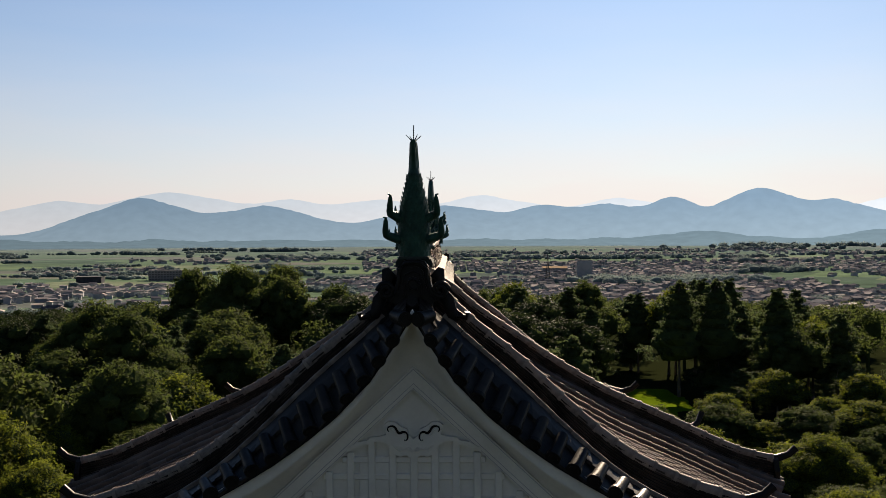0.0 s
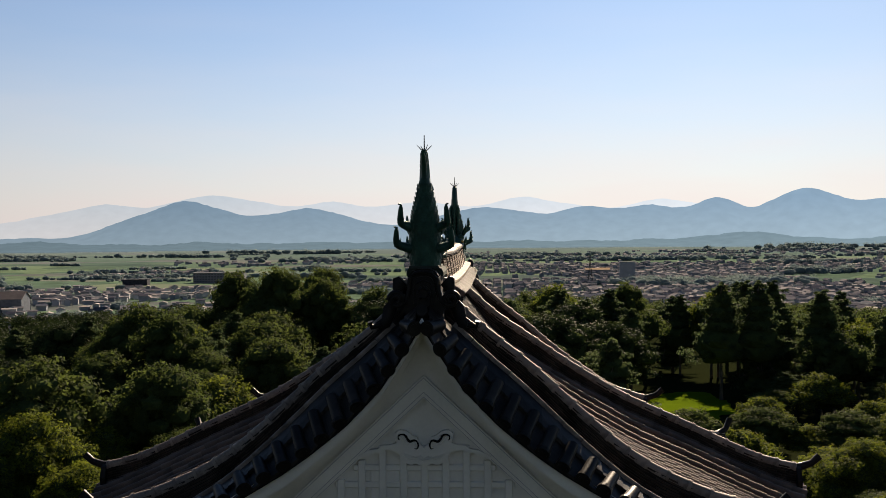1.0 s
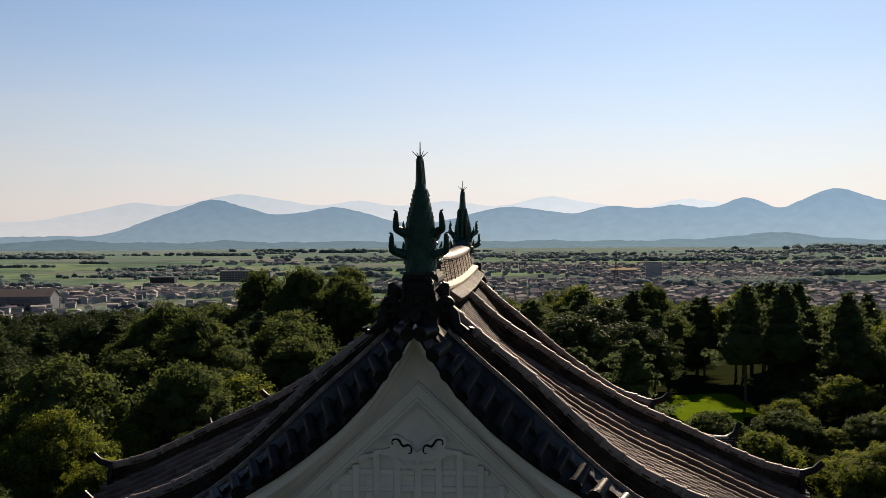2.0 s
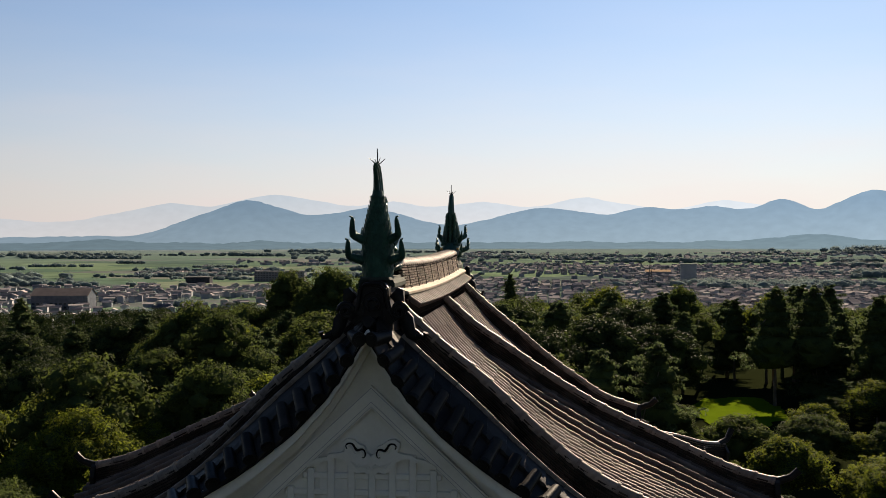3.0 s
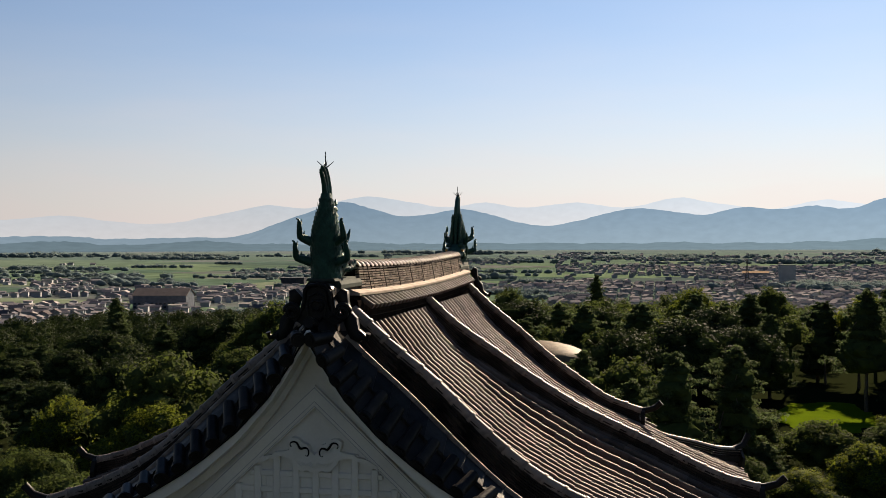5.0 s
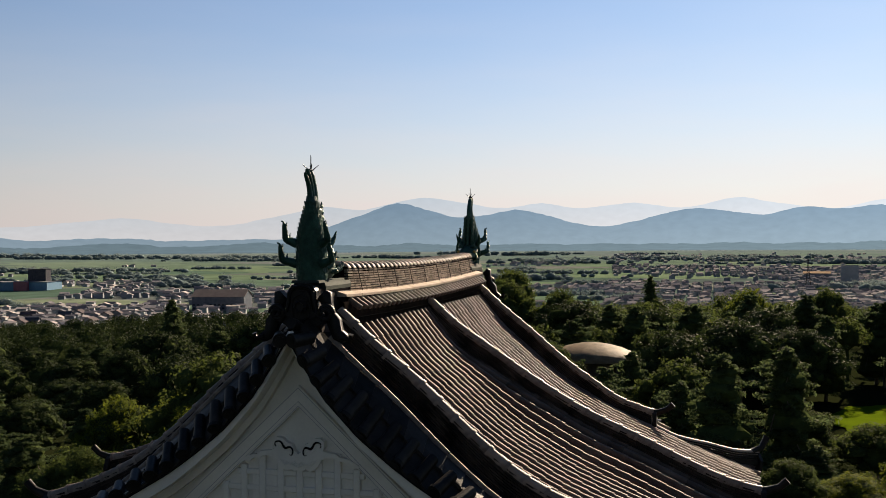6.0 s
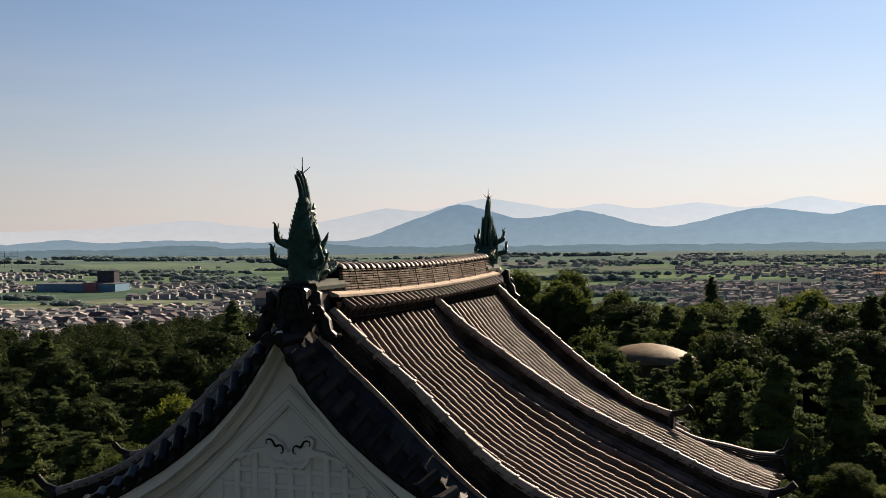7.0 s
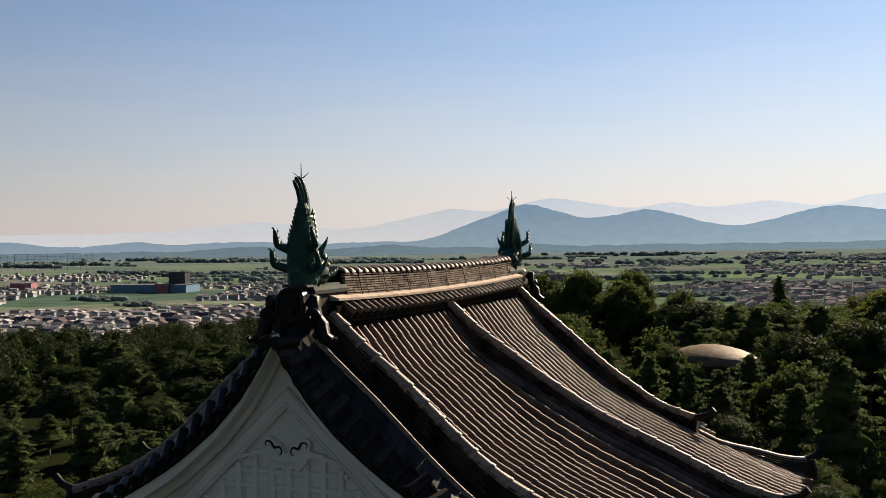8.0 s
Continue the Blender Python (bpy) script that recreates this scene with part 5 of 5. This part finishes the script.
PANE = material("dark window glass", (0.02, 0.025, 0.03), (0.05, 0.055, 0.06), 0.15, 1, 5, 0, 0.01)
# The far quarters are paler still, with haze in both colours.
TOWN_ROOF = material("town roofs, haze in colour", (0.095, 0.094, 0.110), (0.34, 0.310, 0.300), 0.7, 0.01, 1, 0.0, 0.01, spread=1.7, island=True, bias=-0.2, specular=0.0)
TOWN_WALL = material("town walls, haze in colour", (0.17, 0.19, 0.22), (0.36, 0.372, 0.39), 0.8, 0.01, 1, 0.0, 0.01, spread=1.4, island=True, specular=0.0)
# Grove cores carry the same haze in their colour.
GROVE = material("far grove, haze in colour", (0.085, 0.117, 0.122), (0.125, 0.160, 0.160), 1.0, 0.05, 0.6, 0.0, 1.0, spread=0.6, island=True, specular=0.0)


def gable_shape(walls, roofs, w, l, tall, rise, over, m):
    """Adds the wall block and the two-sided roof of a house, moved by m."""
    def add(s, pts, faces):
        base = len(s.v)
        s.v.extend(m @ Vector(p) for p in pts)
        s.f.extend(tuple(base + i for i in f) for f in faces)
    a, b = w / 2, l / 2
    add(walls, [(-a, -b, -1), (a, -b, -1), (a, b, -1), (-a, b, -1), (-a, -b, tall), (a, -b, tall), (a, b, tall), (-a, b, tall), (0, -b, tall + rise), (0, b, tall + rise)],
        [(0, 1, 5, 8, 4), (2, 3, 7, 9, 6), (1, 2, 6, 5), (3, 0, 4, 7), (5, 6, 9, 8), (7, 4, 8, 9)])
    c, d, e = a + over, b + over, rise * (1 + over / a)
    z = tall + rise + 0.12
    add(roofs, [(-c, -d, z - e), (0, -d, z), (c, -d, z - e), (-c, d, z - e), (0, d, z), (c, d, z - e), (-c, -d, z - e - 0.25), (c, -d, z - e - 0.25), (-c, d, z - e - 0.25), (c, d, z - e - 0.25), (0, -d, z - 0.3), (0, d, z - 0.3)],
        [(0, 1, 4, 3), (1, 2, 5, 4), (0, 6, 10, 1), (1, 10, 7, 2), (3, 4, 11, 8), (4, 5, 9, 11), (0, 3, 8, 6), (2, 7, 9, 5), (6, 8, 11, 10), (10, 11, 9, 7)])


def house_model(w, l, tall, rise, roof, wall, label):
    h = thing("town_house", (0, 0, 0), label, "house", "houses of the town")
    a, b = Soup(), Soup()
    gable_shape(a, b, w, l, tall, rise, 0.7, Matrix())
    part("wall", a.mesh("wall", wall), wall, h)
    part("roof", b.mesh("roof", roof), roof, h)
    for k in range(3):
        for z in (1.0, 3.6)[:2 if tall > 4 else 1]:
            for sx in (-1, 1):
                q = bmesh.new()
                box(q, sx * (w / 2 - 0.02), sx * (w / 2 + 0.05), -l / 2 + l * (k + 0.25) / 3, -l / 2 + l * (k + 0.75) / 3, z, z + 1.2)
                part("window", q, PANE, h)
    return h


def town_density(x, y):
    """How closely built the plain is: town ahead and to the right, scattered hamlets among the fields to the left."""
    b, d = math.degrees(math.atan2(x, y)), math.hypot(x, y)
    if d < 560 or d > 3000:
        return 0.0
    patch = noise.noise(Vector((x, y, 0)) * 0.003)
    if b > -5:
        return 0.95 if d < 1900 and patch > -0.2 else 0.6 if patch > 0.0 else 0.05
    if b > -24:
        return 0.16 if d < 1020 else 0.8 if d < 1420 and patch > 0.15 else 0.5 if patch > 0.30 else 0.003
    if b > -30:
        return 0.3 if d < 1060 else 0.6 if d < 1500 and patch > 0.1 else 0.003
    return 0.95 if d < 1060 else 0.0 if d < 1200 else 0.75 if d < 1560 and patch > -0.15 else 0.6 if d < 2300 and patch > 0.26 else 0.002


MODELS = [house_model(7.5, 10, 5.4, 2.2, ROOFS[0], WALLS[0], "two-storey cream house with a grey tiled roof"), house_model(8.5, 12, 5.2, 2.4, ROOFS[1], WALLS[0], "cream house with a brown tiled roof"),
          house_model(7, 9, 3.2, 2.0, ROOFS[0], WALLS[1], "low grey house with a dark tiled roof"), house_model(11, 18, 5.5, 1.6, ROOFS[2], WALLS[1], "long grey workshop with a pale metal roof")]
rng = random.Random(9)
built = []
walls, roofs = Soup(), Soup()
count = tries = 0
cells = set()
while count < 5600 and tries < 90000:
    tries += 1
    d, b = 560 * (3000 / 560) ** rng.random(), radians(rng.uniform(-50, 27))
    x, y = d * math.sin(b), d * math.cos(b)
    cell = (round(x / 13), round(y / 15))
    if cell in cells or rng.random() > town_density(x, y):
        continue
    cells.add(cell)
    x, y = cell[0] * 13 + rng.uniform(-2, 2), cell[1] * 15 + rng.uniform(-2, 2)
    g = ground_z(x, y)
    if g > -34:
        continue
    turn = 20 + 90 * rng.randint(0, 1) + rng.uniform(-8, 8)
    count += 1
    if d < 960 and len(built) < 280:
        built.append(copy_thing(rng.choice(MODELS[:3] * 4 + MODELS[3:]), pose(x, y, g, 0, 0, turn)))
    else:
        w = rng.uniform(4.8, 7.6)
        gable_shape(walls, roofs, w, w * rng.uniform(1.1, 1.7), rng.choice((3.0, 3.4, 4.8, 5.4)), w * rng.uniform(0.10, 0.26), 0.6, pose(x, y, g, 0, 0, turn))
town = thing("far_town", (0, 0, 0), "far quarters of small tiled houses on the plain", "town", kind="stuff")
part("wall", walls.mesh("wall", TOWN_WALL), TOWN_WALL, town)
part("roof", roofs.mesh("roof", TOWN_ROOF), TOWN_ROOF, town)
for model in MODELS:
    for o in list(model.children) + [model]:
        bpy.data.objects.remove(o)


def groves():
    """Clumps of trees and hedges dotted over the plain."""
    s, leaves = Soup(), Leaves(41)
    ball = bmesh.new()
    bmesh.ops.create_icosphere(ball, subdivisions=1, radius=1.05)
    verts = [v.co.copy() for v in ball.verts]
    faces = [tuple(v.index for v in f.verts) for f in ball.faces]
    ball.free()
    def clump(x, y, r):
        base = len(s.v)
        k = rng.uniform(0, 99)
        g = ground_z(x, y)
        for v in verts:
            q = 1 + 0.45 * noise.noise(v * 1.8 + Vector((k, 0, 0))) + 0.25 * noise.noise(v * 5 + Vector((k, 0, 0)))
            s.v.append(Vector((x + v.x * r * q * 1.2, y + v.y * r * q * 1.0, g + (v.z * 0.6 + 0.4) * r * q)))
        s.f.extend(tuple(base + i for i in f) for f in faces)
        for q in range(3):
            leaves.shell((x + rng.uniform(-0.8, 0.8) * r, y + rng.uniform(-0.6, 0.6) * r, g + r * rng.uniform(0.4, 0.9)), r * 0.80, 30, 0.08 * r + 0.15, 0.055 * r + 0.1, 0.8)
    # garden trees between the houses
    for _ in range(900):
        d, b = 600 * (1700 / 600) ** rng.random(), radians(rng.uniform(-50, 27))
        if town_density(d * math.sin(b), d * math.cos(b)) > 0.3:
            clump(d * math.sin(b), d * math.cos(b), rng.uniform(2.0, 4.2))
    # belts of wood between the fields
    for _ in range(34):
        d, b = 1500 * (3500 / 1500) ** rng.random(), radians(rng.uniform(-50, 27))
        long, way = rng.uniform(60, 190) * d / 2000, rng.uniform(-0.25, 0.25)
        for q in range(rng.randint(25, 60)):
            u = rng.gauss(0, 0.5)
            clump(d * math.sin(b) + long * u, d * math.cos(b) + way * long * u + rng.uniform(-14, 14), rng.uniform(4, 9) * d / 2400)
    for _ in range(48):
        d, b = 700 * (3400 / 700) ** rng.random(), radians(rng.uniform(-50, 27))
        long, way = rng.uniform(12, 55) * d / 1400, rng.uniform(-0.3, 0.3)
        for q in range(rng.randint(14, 40)):
            u = rng.uniform(-1, 1)
            clump(d * math.sin(b) + long * u + rng.uniform(-9, 9), d * math.cos(b) + way * long * u + rng.uniform(-12, 12), rng.uniform(2.5, 6.0))
    for cx, cy, wide, deep, n, r in ((300, 1250, 60, 40, 40, 10), (-900, 1330, 220, 18, 50, 6), (-620, 1240, 140, 16, 30, 6), (-1150, 1700, 240, 25, 50, 7), (-300, 1500, 110, 20, 30, 8), (330, 2200, 240, 40, 50, 9), (560, 1900, 90, 30, 30, 10), (225, 1262, 90, 50, 80, 9), (462, 1560, 80, 40, 50, 9), (-1268, 2458, 90, 40, 40, 9), (-330, 2250, 160, 40, 50, 9), (80, 2600, 200, 40, 50, 9), (-740, 1300, 60, 20, 24, 9), (-862, 1450, 160, 20, 46, 7), (-560, 1700, 160, 25, 40, 7)):
        for q in range(n):
            clump(cx + rng.gauss(0, 0.5) * wide, cy + rng.gauss(0, 0.5) * deep, rng.uniform(0.6, 1.1) * r)
    w = thing("groves", (0, 0, 0), "groves and hedges scattered over the plain, haze in colour", "groves", kind="stuff")
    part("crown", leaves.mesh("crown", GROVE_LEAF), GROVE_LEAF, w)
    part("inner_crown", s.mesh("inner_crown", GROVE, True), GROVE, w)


groves()


def big_building(name, x, y, w, l, tall, roof_rise, turn, wall, roof, label, category, storeys=0):
    h = thing(name, (x, y, ground_z(x, y)), label, category)
    h.rotation_euler = (0, 0, radians(turn))
    a, b = Soup(), Soup()
    gable_shape(a, b, l, w, tall, max(roof_rise, 0.4), 0.8, Matrix.Rotation(radians(90), 4, 'Z'))
    part("wall", a.mesh("wall", wall), wall, h)
    part("roof", b.mesh("roof", roof), roof, h)
    for f in range(storeys):
        for k in range(int(w / 4)):
            q = bmesh.new()
            xx = -w / 2 + 2 + k * 4
            box(q, xx - 1.2, xx + 1.2, -l / 2 - 0.06, -l / 2 + 0.02, 1.2 + 3.2 * f, 2.9 + 3.2 * f)
            part("window", q, PANE, h)
    return h


HALL_ROOF = material("weathered tan roof sheet", (0.13, 0.11, 0.10), (0.20, 0.17, 0.15), 0.8, 0.2, 3, 0.1, 0.01, specular=0.0)
BLUE_WALL = material("blue painted cladding", (0.055, 0.145, 0.24), (0.085, 0.20, 0.31), 0.5, 0.2, 3, 0.1, 0.01)
# The slab's concrete is paled and blued to carry haze.
PALE_WALL = material("concrete, haze in colour", (0.20, 0.22, 0.25), (0.28, 0.30, 0.33), 0.8, 0.2, 3, 0.1, 0.01, specular=0.0)
RED_WALL = material("red painted cladding", (0.19, 0.06, 0.08), (0.27, 0.09, 0.11), 0.5, 0.2, 3, 0.1, 0.01)
TAN_ROOF = material("sunlit tan roof sheet", (0.26, 0.19, 0.125), (0.36, 0.27, 0.185), 0.8, 0.2, 3, 0.1, 0.01, specular=0.0)
big_building("assembly_hall", -446, 890, 50, 28, 13, 6, 10, WALLS[1], HALL_ROOF, "large grey hall with a brown gabled roof by the wood", "hall", 2)
big_building("blue_store", -872, 1150, 112, 40, 11, 0.5, 8, BLUE_WALL, ROOFS[2], "long low blue retail store on the plain", "store")
big_building("store_tower", -840, 1160, 24, 14, 26, 0.4, 8, ROOFS[0], ROOFS[0], "dark grey stair tower rising behind the blue store", "store")
big_building("red_bay", -846, 1131, 18, 6, 11.6, 0.4, 8, RED_WALL, ROOFS[2], "red entrance bay before the blue store", "store")
big_building("red_store", -1086, 1135, 30, 20, 11, 0.4, 20, RED_WALL, ROOFS[2], "small red shop building on the plain", "store")
big_building("school_block", -380, 1395, 70, 16, 14, 0.5, 2, WALLS[0], ROOFS[2], "long pale school block of four storeys", "school", 4)
big_building("apartment_slab", 170, 1345, 20, 12, 27, 0.4, -4, PALE_WALL, ROOFS[2], "tall plain grey apartment slab among houses", "apartment block", 0)
big_building("tan_hall", 152, 1560, 36, 26, 8, 2.5, -5, WALLS[0], TAN_ROOF, "hall with a sunlit tan roof in the town", "hall", 1)
big_building("dark_warehouse", -474, 1330, 32, 18, 8, 0.6, 6, ROOFS[0], ROOFS[2], "dark low warehouse at the town's edge", "warehouse")


def range_net():
    """A tall net cage on thin masts, far over the fields."""
    n = thing("driving_range_net", (-1757, 1833, ground_z(-1757, 1833)), "tall net cage on thin steel masts over the fields", "net")
    for k in range(23):
        m = Soup()
        x = -115 + k * 10.5
        m.tube([(x, x * 0.9, -2), (x, x * 0.9, 40 if k % 2 == 0 else 38)], 0.5 if k % 2 == 0 else 0.3, 6)
        part("mast", m.mesh("mast", IRON), IRON, n)
    for z in (39, 33, 27, 20, 13):
        c = Soup()
        c.tube([(-115, -103.5, z), (116, 104.4, z)], 0.25, 5)
        part("cable", c.mesh("cable", IRON), IRON, n)


def pylon(x, y, tall):
    """A lattice power pylon with three cross arms."""
    p = thing("power_pylon", (x, y, ground_z(x, y)), "thin steel lattice power pylon on the plain", "pylon", "power pylons")
    legs = Soup()
    for sx in (-1, 1):
        for sy in (-1, 1):
            legs.tube([(sx * 3.2, sy * 3.2, 0), (sx * 0.7, sy * 0.7, tall * 0.7), (sx * 0.3, sy * 0.3, tall)], 0.28, 5)
    for k in range(7):
        a, b = 3.2 - 2.5 * k / 7, 3.2 - 2.5 * (k + 1) / 7
        z0, z1 = tall * 0.7 * k / 7, tall * 0.7 * (k + 1) / 7
        legs.tube([(-a, -a, z0), (b, -b, z1)], 0.16, 4)
        legs.tube([(a, -a, z0), (-b, -b, z1)], 0.16, 4)
    part("lattice_mast", legs.mesh("lattice_mast", IRON), IRON, p)
    for z in (0.7, 0.81, 0.92):
        c = Soup()
        c.tube([(-5, 0, tall * z), (0, 0, tall * (z + 0.03)), (5, 0, tall * z)], 0.2, 5)
        part("cross_arm", c.mesh("cross_arm", IRON), IRON, p)


range_net()
pylon(118, 1300, 36)

# ---- roof tiles, the last and most numerous pieces ----
roof_slope(1, (0.7, 5.3, 7.0))
roof_slope(-1, None)
